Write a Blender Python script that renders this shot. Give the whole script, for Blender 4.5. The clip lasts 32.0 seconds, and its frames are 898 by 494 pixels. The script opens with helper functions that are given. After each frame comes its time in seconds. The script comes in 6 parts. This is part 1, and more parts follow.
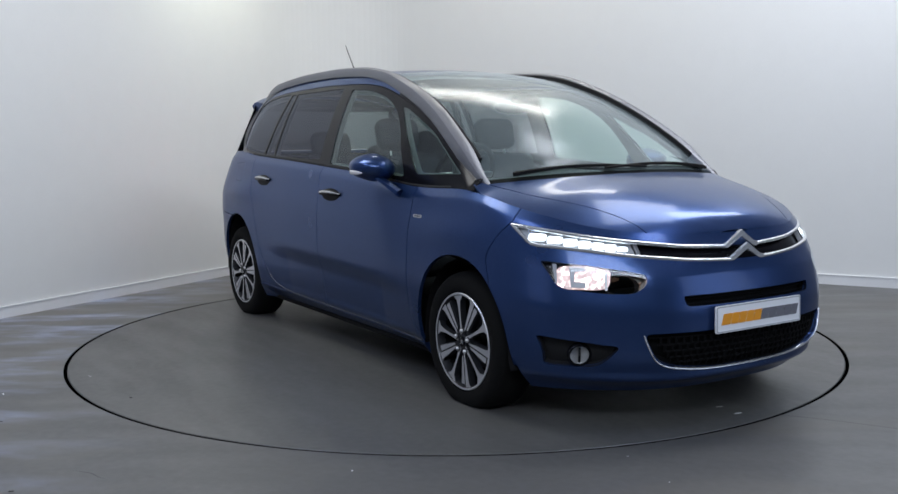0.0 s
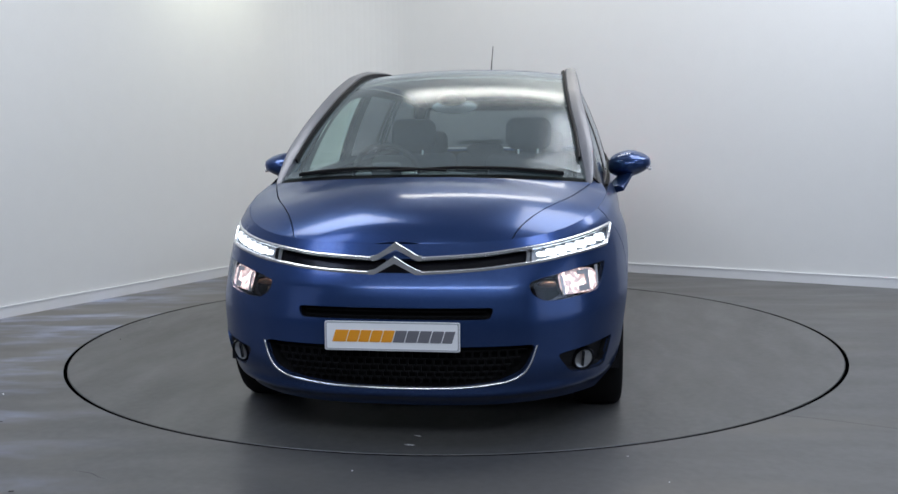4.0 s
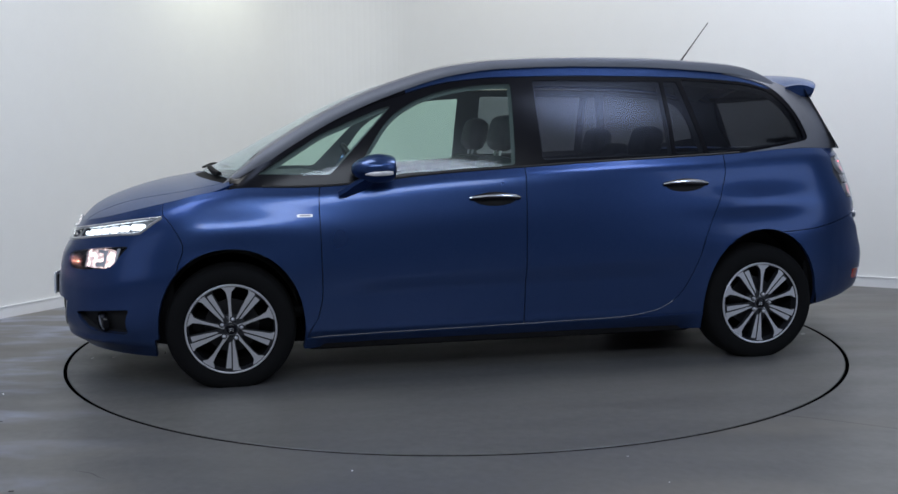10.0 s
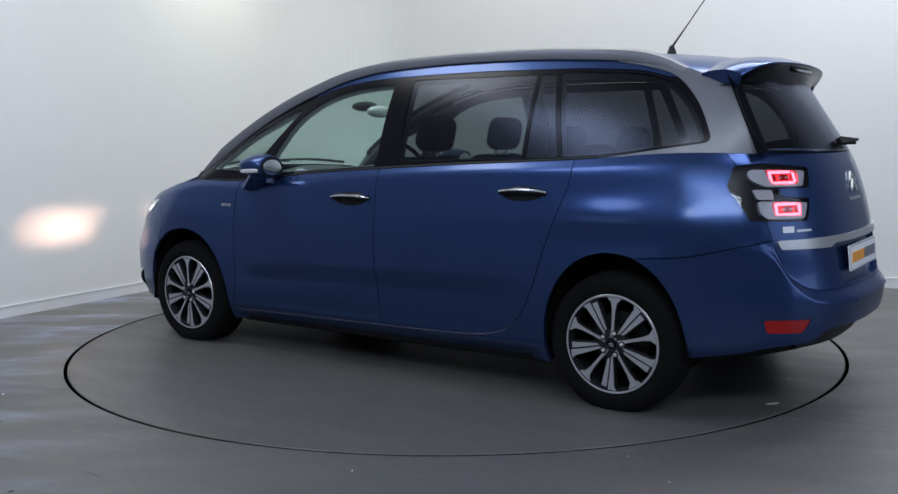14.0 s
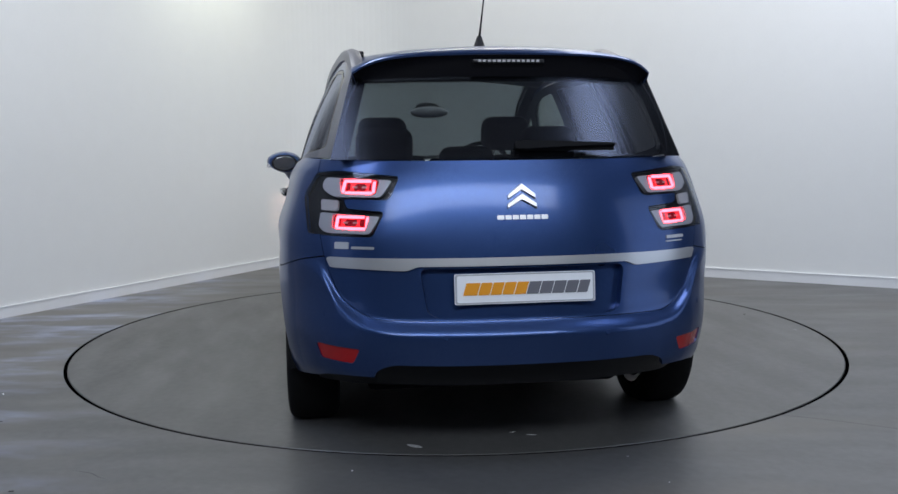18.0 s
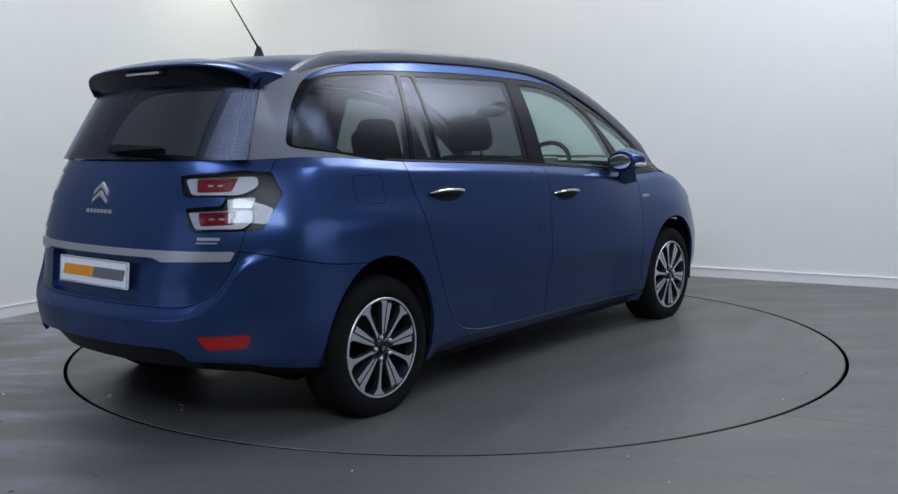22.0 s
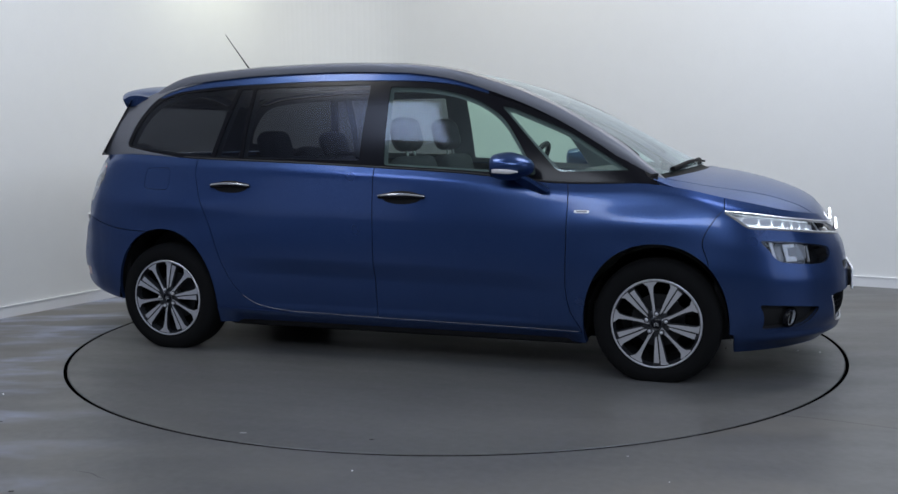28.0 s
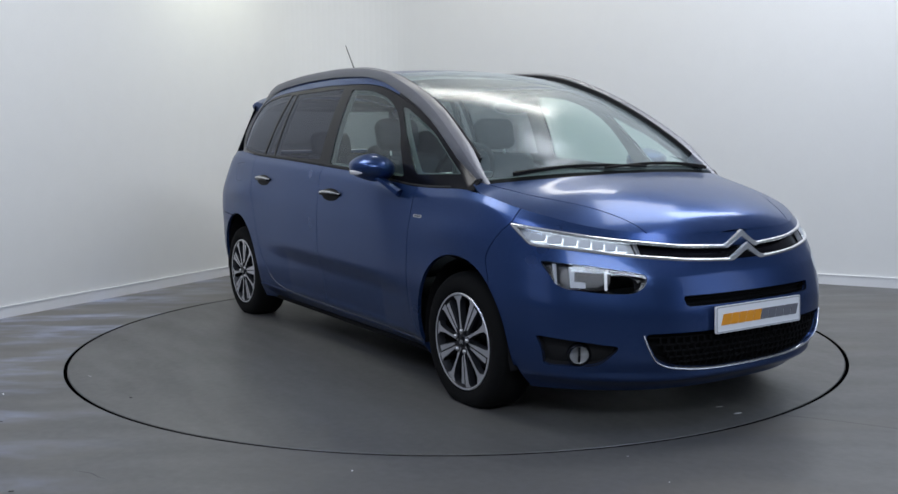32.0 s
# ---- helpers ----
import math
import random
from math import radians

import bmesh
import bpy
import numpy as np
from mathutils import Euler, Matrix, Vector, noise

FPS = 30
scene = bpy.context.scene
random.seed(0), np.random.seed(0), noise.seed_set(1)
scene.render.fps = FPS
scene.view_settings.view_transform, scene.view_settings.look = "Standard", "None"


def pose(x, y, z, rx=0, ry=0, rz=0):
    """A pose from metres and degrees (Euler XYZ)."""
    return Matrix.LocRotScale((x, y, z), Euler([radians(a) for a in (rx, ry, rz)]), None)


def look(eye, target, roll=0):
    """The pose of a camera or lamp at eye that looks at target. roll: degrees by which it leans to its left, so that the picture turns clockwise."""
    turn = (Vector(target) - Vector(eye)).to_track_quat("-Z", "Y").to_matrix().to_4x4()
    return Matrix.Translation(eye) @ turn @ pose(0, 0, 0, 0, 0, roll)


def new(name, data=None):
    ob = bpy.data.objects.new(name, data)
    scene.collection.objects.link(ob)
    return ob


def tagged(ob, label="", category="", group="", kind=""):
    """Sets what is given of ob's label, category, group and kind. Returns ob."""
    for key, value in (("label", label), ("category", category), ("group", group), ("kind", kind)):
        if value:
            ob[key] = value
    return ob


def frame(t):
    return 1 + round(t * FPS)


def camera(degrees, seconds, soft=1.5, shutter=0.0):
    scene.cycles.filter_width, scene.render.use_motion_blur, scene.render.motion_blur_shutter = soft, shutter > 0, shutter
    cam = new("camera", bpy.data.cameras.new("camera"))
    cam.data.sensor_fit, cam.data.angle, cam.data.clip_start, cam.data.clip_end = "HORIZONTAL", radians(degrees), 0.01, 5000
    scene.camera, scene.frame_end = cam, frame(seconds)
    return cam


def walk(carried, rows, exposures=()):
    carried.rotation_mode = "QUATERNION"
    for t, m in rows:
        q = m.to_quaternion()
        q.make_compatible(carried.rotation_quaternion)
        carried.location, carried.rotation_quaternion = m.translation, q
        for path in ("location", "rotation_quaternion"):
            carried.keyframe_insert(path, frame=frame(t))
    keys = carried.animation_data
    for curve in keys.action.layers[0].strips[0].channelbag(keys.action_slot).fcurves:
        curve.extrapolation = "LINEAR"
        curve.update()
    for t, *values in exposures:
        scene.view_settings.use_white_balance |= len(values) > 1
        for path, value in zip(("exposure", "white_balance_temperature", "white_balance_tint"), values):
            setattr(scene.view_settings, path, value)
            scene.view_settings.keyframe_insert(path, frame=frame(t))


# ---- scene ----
# the camera stands still on its stand; the turntable carries the car round once
cam = camera(50.66, 32.0, soft=1.5)
EYE = pose(0, -5.779, 1.211, 90 - 6.507, 0, 0.313) @ pose(0, 0, 0, 0, 0, -0.615)
walk(cam, [(0.0, EYE), (32.0, EYE)])
# ---------------------------------------------------------------- light
world = bpy.data.worlds.new("world")
world.use_nodes = True
world.node_tree.nodes["Background"].inputs[0].default_value = (0.6, 0.7, 1.0, 1)
world.node_tree.nodes["Background"].inputs[1].default_value = 0.1
scene.world = world
scene.view_settings.exposure = 0.03


def area_light(name, at, target, sx, sy, watts, colour):
    d = bpy.data.lights.new(name, "AREA")
    d.shape, d.size, d.size_y, d.energy, d.color = "RECTANGLE", sx, sy, watts, colour
    ob = new(name, d)
    ob.matrix_world = look(at, target)
    return ob


# lamps under the ceiling; added long fill behind the camera, unseen daylight panels beside
area_light("ceiling_lamp_left", (-1.9, -0.5, 4.15), (-1.7, -0.4, 0), 1.4, 2.0, 70, (0.94, 0.95, 0.97))
area_light("ceiling_lamp_right", (1.9, 0.2, 4.15), (1.9, 0.3, 0), 1.4, 2.2, 56, (0.94, 0.95, 0.98))
area_light("ceiling_lamp_back", (0.5, 2.5, 4.15), (0.5, 2.5, 0), 2.4, 0.4, 36, (1.0, 0.96, 0.86))
area_light("ceiling_lamp_right_wall", (3.6, 0.4, 4.15), (3.4, 0.8, 0), 2.4, 0.8, 78, (0.87, 0.91, 1.0))
area_light("ceiling_lamp_front_left", (-2.8, -3.1, 4.15), (-2.7, -2.9, 0), 1.2, 2.0, 46, (0.56, 0.68, 1.0))
area_light("ceiling_lamp_front_right", (2.6, -2.7, 4.15), (2.5, -2.6, 0), 1.0, 1.3, 34, (0.56, 0.68, 1.0))
area_light("corner_lamp", (-1.70, 2.35, 2.86), (-2.12, 2.6, 2.0), 1.1, 0.35, 4, (0.97, 1.0, 0.80))
area_light("hall_strip_lamp", (0.1, -6.4, 3.7), (0.1, 0, 0.4), 5.4, 1.0, 148, (0.78, 0.86, 1.0))
area_light("shutter_daylight_left", (-5.4, -5.4, 2.0), (-1.5, 0.0, 0.5), 2.2, 2.4, 10, (0.58, 0.71, 1.0))
area_light("shutter_daylight_right", (5.4, -3.8, 1.9), (1.0, -1.0, 0.8), 3.2, 2.6, 34, (0.62, 0.75, 1.0))
# ---------------------------------------------------------------- materials
def material(name, colour, rough=0.5, metal=0.0, coat=0.0, bump=0.0, scale=40.0, vary=0.0, emit=0.0, emit_colour=None,
             glass=0.0, ior=1.5, coat_rough=0.03):
    """A surface with noise in its colour and its gloss at two scales, and a fine relief."""
    m = bpy.data.materials.new(name)
    m.use_nodes = True
    nt = m.node_tree
    b = nt.nodes["Principled BSDF"]
    b.inputs["Base Color"].default_value = (*colour, 1)
    b.inputs["Roughness"].default_value = rough
    b.inputs["Metallic"].default_value = metal
    b.inputs["Coat Weight"].default_value = coat
    b.inputs["Coat Roughness"].default_value = coat_rough
    b.inputs["Transmission Weight"].default_value = glass
    b.inputs["IOR"].default_value = ior
    if emit:
        b.inputs["Emission Color"].default_value = (*(emit_colour or colour), 1)
        b.inputs["Emission Strength"].default_value = emit
    if vary or bump:
        tc = nt.nodes.new("ShaderNodeTexCoord")
        n1 = nt.nodes.new("ShaderNodeTexNoise")
        n1.inputs["Scale"].default_value, n1.inputs["Detail"].default_value = scale, 6
        n2 = nt.nodes.new("ShaderNodeTexNoise")
        n2.inputs["Scale"].default_value, n2.inputs["Detail"].default_value = scale / 12, 4
        for n in (n1, n2):
            nt.links.new(tc.outputs["Object"], n.inputs["Vector"])
        add = nt.nodes.new("ShaderNodeMath")
        add.operation = "ADD"
        nt.links.new(n1.outputs["Fac"], add.inputs[0])
        nt.links.new(n2.outputs["Fac"], add.inputs[1])
        if vary:
            ramp = nt.nodes.new("ShaderNodeMapRange")
            ramp.inputs["From Min"].default_value, ramp.inputs["From Max"].default_value = 0.6, 1.4
            ramp.inputs["To Min"].default_value, ramp.inputs["To Max"].default_value = 1 - vary, 1 + vary
            nt.links.new(add.outputs[0], ramp.inputs["Value"])
            mul = nt.nodes.new("ShaderNodeVectorMath")
            mul.operation = "SCALE"
            mul.inputs[0].default_value = colour
            nt.links.new(ramp.outputs[0], mul.inputs["Scale"])
            nt.links.new(mul.outputs[0], b.inputs["Base Color"])
        if bump:
            bp = nt.nodes.new("ShaderNodeBump")
            bp.inputs["Strength"].default_value, bp.inputs["Distance"].default_value = bump, 0.002
            nt.links.new(n1.outputs["Fac"], bp.inputs["Height"])
            nt.links.new(bp.outputs[0], b.inputs["Normal"])
    return m


def car_paint(name, colour, flake):
    """Metallic paint: flakes that catch the light under a clear coat."""
    m = material(name, colour, 0.32, 0.71, 0.45, coat_rough=0.10)
    nt = m.node_tree
    b = nt.nodes["Principled BSDF"]
    b.inputs["Specular Tint"].default_value = (0.62, 0.66, 0.76, 1)
    tc = nt.nodes.new("ShaderNodeTexCoord")
    v = nt.nodes.new("ShaderNodeTexVoronoi")
    v.inputs["Scale"].default_value = 1500
    nt.links.new(tc.outputs["Object"], v.inputs["Vector"])
    mix = nt.nodes.new("ShaderNodeMix")
    mix.data_type = "RGBA"
    mix.inputs["A"].default_value = (*colour, 1)
    mix.inputs["B"].default_value = (*flake, 1)
    sep = nt.nodes.new("ShaderNodeSeparateColor")
    nt.links.new(v.outputs["Color"], sep.inputs[0])
    pw = nt.nodes.new("ShaderNodeMath")
    pw.operation = "POWER"
    pw.inputs[1].default_value = 3.0
    nt.links.new(sep.outputs[0], pw.inputs[0])
    nt.links.new(pw.outputs[0], mix.inputs["Factor"])
    nt.links.new(mix.outputs["Result"], b.inputs["Base Color"])
    n = nt.nodes.new("ShaderNodeTexNoise")
    n.inputs["Scale"].default_value = 3.0
    nt.links.new(tc.outputs["Object"], n.inputs["Vector"])
    r = nt.nodes.new("ShaderNodeMapRange")
    r.inputs["To Min"].default_value, r.inputs["To Max"].default_value = 0.26, 0.31
    nt.links.new(n.outputs["Fac"], r.inputs["Value"])
    nt.links.new(r.outputs[0], b.inputs["Roughness"])
    return m


def clear_glass(name, tint, gloss=0.04, rough=0.10, film=0.0, sheen=(0.9, 0.95, 1.0)):
    """Thin window glass: tinted see-through, with a mirror film that grows towards grazing view."""
    m = bpy.data.materials.new(name)
    m.use_nodes = True
    nt = m.node_tree
    nt.nodes.clear()
    out = nt.nodes.new("ShaderNodeOutputMaterial")
    tr = nt.nodes.new("ShaderNodeBsdfTransparent")
    tr.inputs[0].default_value = (*tint, 1)
    gl = nt.nodes.new("ShaderNodeBsdfGlossy")
    gl.inputs["Roughness"].default_value = rough
    gl.inputs["Color"].default_value = (*sheen, 1)
    lw = nt.nodes.new("ShaderNodeLayerWeight")
    lw.inputs["Blend"].default_value = 0.5
    pw = nt.nodes.new("ShaderNodeMath")
    pw.operation, pw.inputs[1].default_value = "POWER", 4.5
    nt.links.new(lw.outputs["Facing"], pw.inputs[0])
    fr = nt.nodes.new("ShaderNodeMapRange")
    fr.inputs["To Min"].default_value, fr.inputs["To Max"].default_value = ((0.5 + gloss) / (2.5 + gloss)) ** 2, 0.95
    nt.links.new(pw.outputs[0], fr.inputs["Value"])
    mx = nt.nodes.new("ShaderNodeMixShader")
    nt.links.new(fr.outputs[0], mx.inputs[0])
    nt.links.new(tr.outputs[0], mx.inputs[1])
    nt.links.new(gl.outputs[0], mx.inputs[2])
    if not film:
        nt.links.new(mx.outputs[0], out.inputs[0])
        return m
    # thin dust haze, its pale colour also standing in for hazy reflections
    df = nt.nodes.new("ShaderNodeBsdfDiffuse")
    df.inputs[0].default_value = (0.62, 0.74, 0.75, 1)
    tc, nz = nt.nodes.new("ShaderNodeTexCoord"), nt.nodes.new("ShaderNodeTexNoise")
    nz.inputs["Scale"].default_value, nz.inputs["Detail"].default_value = 4.0, 5
    nt.links.new(tc.outputs["Object"], nz.inputs["Vector"])
    mr = nt.nodes.new("ShaderNodeMapRange")
    mr.inputs["To Min"].default_value, mr.inputs["To Max"].default_value = film * 0.95, film * 1.05
    nt.links.new(nz.outputs["Fac"], mr.inputs["Value"])
    m2 = nt.nodes.new("ShaderNodeMixShader")
    nt.links.new(mr.outputs[0], m2.inputs[0])
    nt.links.new(mx.outputs[0], m2.inputs[1])
    nt.links.new(df.outputs[0], m2.inputs[2])
    nt.links.new(m2.outputs[0], out.inputs[0])
    return m


PAINT = car_paint("blue_metallic_paint", (0.018, 0.044, 0.142), (0.066, 0.126, 0.295))
SILVER = material("satin_silver_trim", (0.175, 0.18, 0.20), 0.46, 0.5, 0.1, vary=0.04, scale=60)
CHROME = material("chrome", (0.74, 0.75, 0.76), 0.22, 0.78)
SATIN = material("brushed_chrome", (0.58, 0.58, 0.58), 0.32, 0.75)
BLACK = material("gloss_black_trim", (0.006, 0.006, 0.008), 0.20, 0.0, 0.0)
BLACK.node_tree.nodes["Principled BSDF"].inputs["Specular IOR Level"].default_value = 0.18
PLASTIC = material("textured_black_plastic", (0.014, 0.014, 0.015), 0.55, bump=0.3, scale=700, vary=0.15)
SEAL = material("black_rubber_seal", (0.008, 0.008, 0.009), 0.6)
DISC = material("dull_brake_steel", (0.05, 0.05, 0.053), 0.4, 0.8, vary=0.1, scale=60)
RUBBER = material("tyre_rubber", (0.0035, 0.0035, 0.0036), 0.9, bump=0.25, scale=300, vary=0.25)
UNDER = material("dark_underbody", (0.010, 0.010, 0.011), 0.8, vary=0.3, scale=20)
ALLOY = material("machined_alloy_face", (0.60, 0.60, 0.62), 0.40, 0.70, 0.2, vary=0.03, scale=90)
ALLOYDARK = material("grey_painted_alloy", (0.022, 0.023, 0.027), 0.4, 0.3, 0.2, vary=0.05, scale=80)
GLASS = clear_glass("clear_window_glass", (0.72, 0.87, 0.80), rough=0.07, film=0.02)
TINTED = clear_glass("privacy_tinted_glass", (0.20, 0.21, 0.225), gloss=0.16, rough=0.23, sheen=(0.55, 0.58, 0.68))
SCREEN = clear_glass("windscreen_glass", (0.70, 0.82, 0.80), rough=0.17, film=0.105)
LENS = clear_glass("clear_lamp_lens", (0.95, 0.96, 0.97), rough=0.03)
SMOKED = clear_glass("smoked_lamp_lens", (0.80, 0.80, 0.82), rough=0.03)
REDLENS = material("red_lamp_lens", (0.24, 0.012, 0.022), 0.14, 0.0, 0.8, vary=0.1, scale=120)
REDGLOW = material("lit_red_lamp", (0.9, 0.05, 0.06), 0.4, emit=13.0, emit_colour=(1.0, 0.055, 0.08))
REDFILL = material("lit_red_block", (0.7, 0.03, 0.04), 0.4, emit=0.9, emit_colour=(1.0, 0.035, 0.05))
REFLECTOR = material("lamp_reflector", (0.75, 0.76, 0.78), 0.14, 1.0)
LED = material("lit_daytime_led", (1, 1, 1), 0.4, emit=3.0, emit_colour=(0.82, 0.92, 1.0))
WHITE = material("white_plate", (0.88, 0.89, 0.90), 0.32, vary=0.02, scale=30)
ORANGE = material("orange_lettering", (0.85, 0.34, 0.02), 0.4)
GREYLET = material("grey_lettering", (0.16, 0.16, 0.18), 0.4)
FABRIC = material("charcoal_seat_cloth", (0.035, 0.036, 0.042), 0.85, bump=0.5, scale=500, vary=0.2)
TRIMGREY = material("grey_cabin_plastic", (0.06, 0.062, 0.068), 0.6, bump=0.2, scale=600, vary=0.1)
LINING = material("pale_headlining", (0.42, 0.42, 0.41), 0.9, bump=0.2, scale=400, vary=0.05)
WALLMAT = material("matt_white_wall", (0.70, 0.71, 0.70), 0.75, bump=0.06, scale=90, vary=0.015)
SKIRT = material("white_gloss_skirting", (0.72, 0.73, 0.74), 0.4, vary=0.03, scale=8)
CEILMAT = material("white_ceiling", (0.55, 0.55, 0.545), 0.9, vary=0.1, scale=3)
HALLMAT = material("grey_hall_wall", (0.24, 0.25, 0.27), 0.85, vary=0.1, scale=2)
TUBEBLACK = material("matt_black_tube", (0.0006, 0.0006, 0.0006), 0.9)
GRILLEBLACK = material("dull_black_grille", (0.0035, 0.0035, 0.004), 0.7, vary=0.2, scale=200)
DARKCHROME = material("dark_lamp_chrome", (0.13, 0.127, 0.127), 0.22, 1.0)
STEEL = material("dark_gap_steel", (0.012, 0.012, 0.013), 0.6)
BEAM = material("headlamp_beam_source", (1, 0.9, 0.85), 0.4, emit=8000.0, emit_colour=(1.0, 0.60, 0.44))
GREYEDGE = material("pale_grey_border", (0.45, 0.46, 0.48), 0.4)
INDICATOR = material("clear_frosted_lens", (0.62, 0.60, 0.60), 0.18, 0.1, 0.6, vary=0.05, scale=200)
LAMPSILVER = material("satin_silver_lamp_frame", (0.55, 0.56, 0.58), 0.42, 0.25, 0.2)
REDREFLEX = material("red_bumper_reflector", (0.38, 0.006, 0.008), 0.16, 0.0, 0.4, vary=0.12, scale=150)
TRIMPALE = material("grey_pillar_plastic", (0.13, 0.135, 0.14), 0.6, bump=0.2, scale=500, vary=0.06)
SMOKEGREY = material("smoked_grey_housing", (0.010, 0.010, 0.011), 0.3, vary=0.1, scale=40)
LAMPGLOW = material("lit_lamp_reflector", (1, 0.8, 0.75), 0.4, emit=1.5, emit_colour=(1.0, 0.74, 0.70))
_nt = LAMPGLOW.node_tree
_tc, _wv, _mr = _nt.nodes.new("ShaderNodeTexCoord"), _nt.nodes.new("ShaderNodeTexWave"), _nt.nodes.new("ShaderNodeMapRange")
_wv.bands_direction = "Y"
_wv.inputs["Scale"].default_value, _wv.inputs["Distortion"].default_value, _wv.inputs["Detail Scale"].default_value = 14.0, 6.0, 3.0
_mr.inputs["To Min"].default_value, _mr.inputs["To Max"].default_value = 0.2, 2.7
_nt.links.new(_tc.outputs["Object"], _wv.inputs["Vector"])
_nt.links.new(_wv.outputs["Fac"], _mr.inputs["Value"])
_nt.links.new(_mr.outputs[0], _nt.nodes["Principled BSDF"].inputs["Emission Strength"])
DUST = material("pale_floor_flakes", (0.40, 0.40, 0.39), 0.8, vary=0.2, scale=90)
JOINT = material("grey_joint_filler", (0.045, 0.045, 0.047), 0.7, vary=0.5, scale=30)
GRIT = material("dark_floor_grit", (0.025, 0.024, 0.022), 0.8, vary=0.2, scale=90)
for _m, _v in ((TUBEBLACK, 0.0), (GRILLEBLACK, 0.15), (RUBBER, 0.2), (UNDER, 0.1), (SEAL, 0.25), (PLASTIC, 0.3), (FABRIC, 0.2)):
    _m.node_tree.nodes["Principled BSDF"].inputs["Specular IOR Level"].default_value = _v
# ---------------------------------------------------------------- meshes
def mesh_object(name, verts, faces, mat, parent=None, label="", smooth=False, normals=None):
    me = bpy.data.meshes.new(name)
    me.from_pydata([tuple(map(float, v)) for v in verts], [], [tuple(map(int, f)) for f in faces])
    me.validate()
    me.materials.append(mat)
    if smooth:
        me.polygons.foreach_set("use_smooth", [True] * len(me.polygons))
    if normals is not None and len(normals) == len(me.vertices):
        me.normals_split_custom_set_from_vertices([tuple(map(float, n)) for n in normals])
    ob = new(name, me)
    if parent:
        ob.parent = parent
    if label:
        tagged(ob, label)
    return ob


def part(name, bm, mat, parent=None, label="", smooth=True, angle=40):
    """Links a bmesh as one mesh object under a thing or a part."""
    bmesh.ops.recalc_face_normals(bm, faces=bm.faces)
    for f in bm.faces:
        f.smooth = smooth
    if smooth:
        lim = radians(angle)
        for e in bm.edges:
            if len(e.link_faces) == 2 and e.calc_face_angle(0) > lim:
                e.smooth = False
    me = bpy.data.meshes.new(name)
    bm.to_mesh(me)
    bm.free()
    me.materials.append(mat)
    ob = new(name, me)
    if parent:
        ob.parent = parent
    if label:
        tagged(ob, label)
    return ob


def box(bm, c, s, m=None, bevel=0.0, seg=2):
    r = bmesh.ops.create_cube(bm, size=1.0, matrix=(m or Matrix()) @ Matrix.Translation(c) @ Matrix.Diagonal((*s, 1)))
    if bevel:
        es = list({e for v in r["verts"] for e in v.link_edges})
        bmesh.ops.bevel(bm, geom=es, offset=bevel, segments=seg, affect="EDGES", profile=0.5)
    return bm


# ---------------------------------------------------------------- the studio
CORNER, WALLDIR, WALLH = Vector((-1.224, 4.245)), radians(-28.86), 4.3
ALONG = Vector((math.cos(WALLDIR), math.sin(WALLDIR)))      # along the back wall
DOWN = Vector((ALONG.y, -ALONG.x))                          # along the side wall, towards the camera
TABLE_R = 2.2330


def wall_strip(pts, z0, z1, thick):
    """A standing sheet along a plan line, with thickness outwards (to the left of the line)."""
    n, verts, faces = len(pts), [], []
    outs = []
    for i in range(n):
        d = (pts[min(i + 1, n - 1)] - pts[max(i - 1, 0)]).normalized()
        outs.append(Vector((-d.y, d.x)))
    for z in (z0, z1):
        for p in pts:
            verts.append((p.x, p.y, z))
        for p, o in zip(pts, outs):
            verts.append((p.x + o.x * thick, p.y + o.y * thick, z))
    for i in range(n - 1):
        a, b, c, d = i, i + 1, n + i, n + i + 1
        e = 2 * n
        faces += [(a, b, e + b, e + a), (c, e + c, e + d, d), (e + a, e + b, e + d, e + c), (a, c, d, b)]
    faces += [(0, 2 * n, 3 * n, n), (n - 1, 2 * n - 1, 4 * n - 1, 3 * n - 1)]
    return verts, faces


def cove_line(r, near, far, inset=0.0):
    """Plan line of the two visible walls: side wall, rounded corner, back wall."""
    c = CORNER + DOWN * r + ALONG * r
    pts = [CORNER + DOWN * near]
    for i in range(25):
        t = radians(90) * i / 24
        pts.append(c - ALONG * r * math.cos(t) - DOWN * r * math.sin(t))
    pts.append(CORNER + ALONG * far)
    if inset:
        out = []
        for i, p in enumerate(pts):
            d = (pts[min(i + 1, len(pts) - 1)] - pts[max(i - 1, 0)]).normalized()
            out.append(p + Vector((d.y, -d.x)) * inset)
        pts = out
    return pts


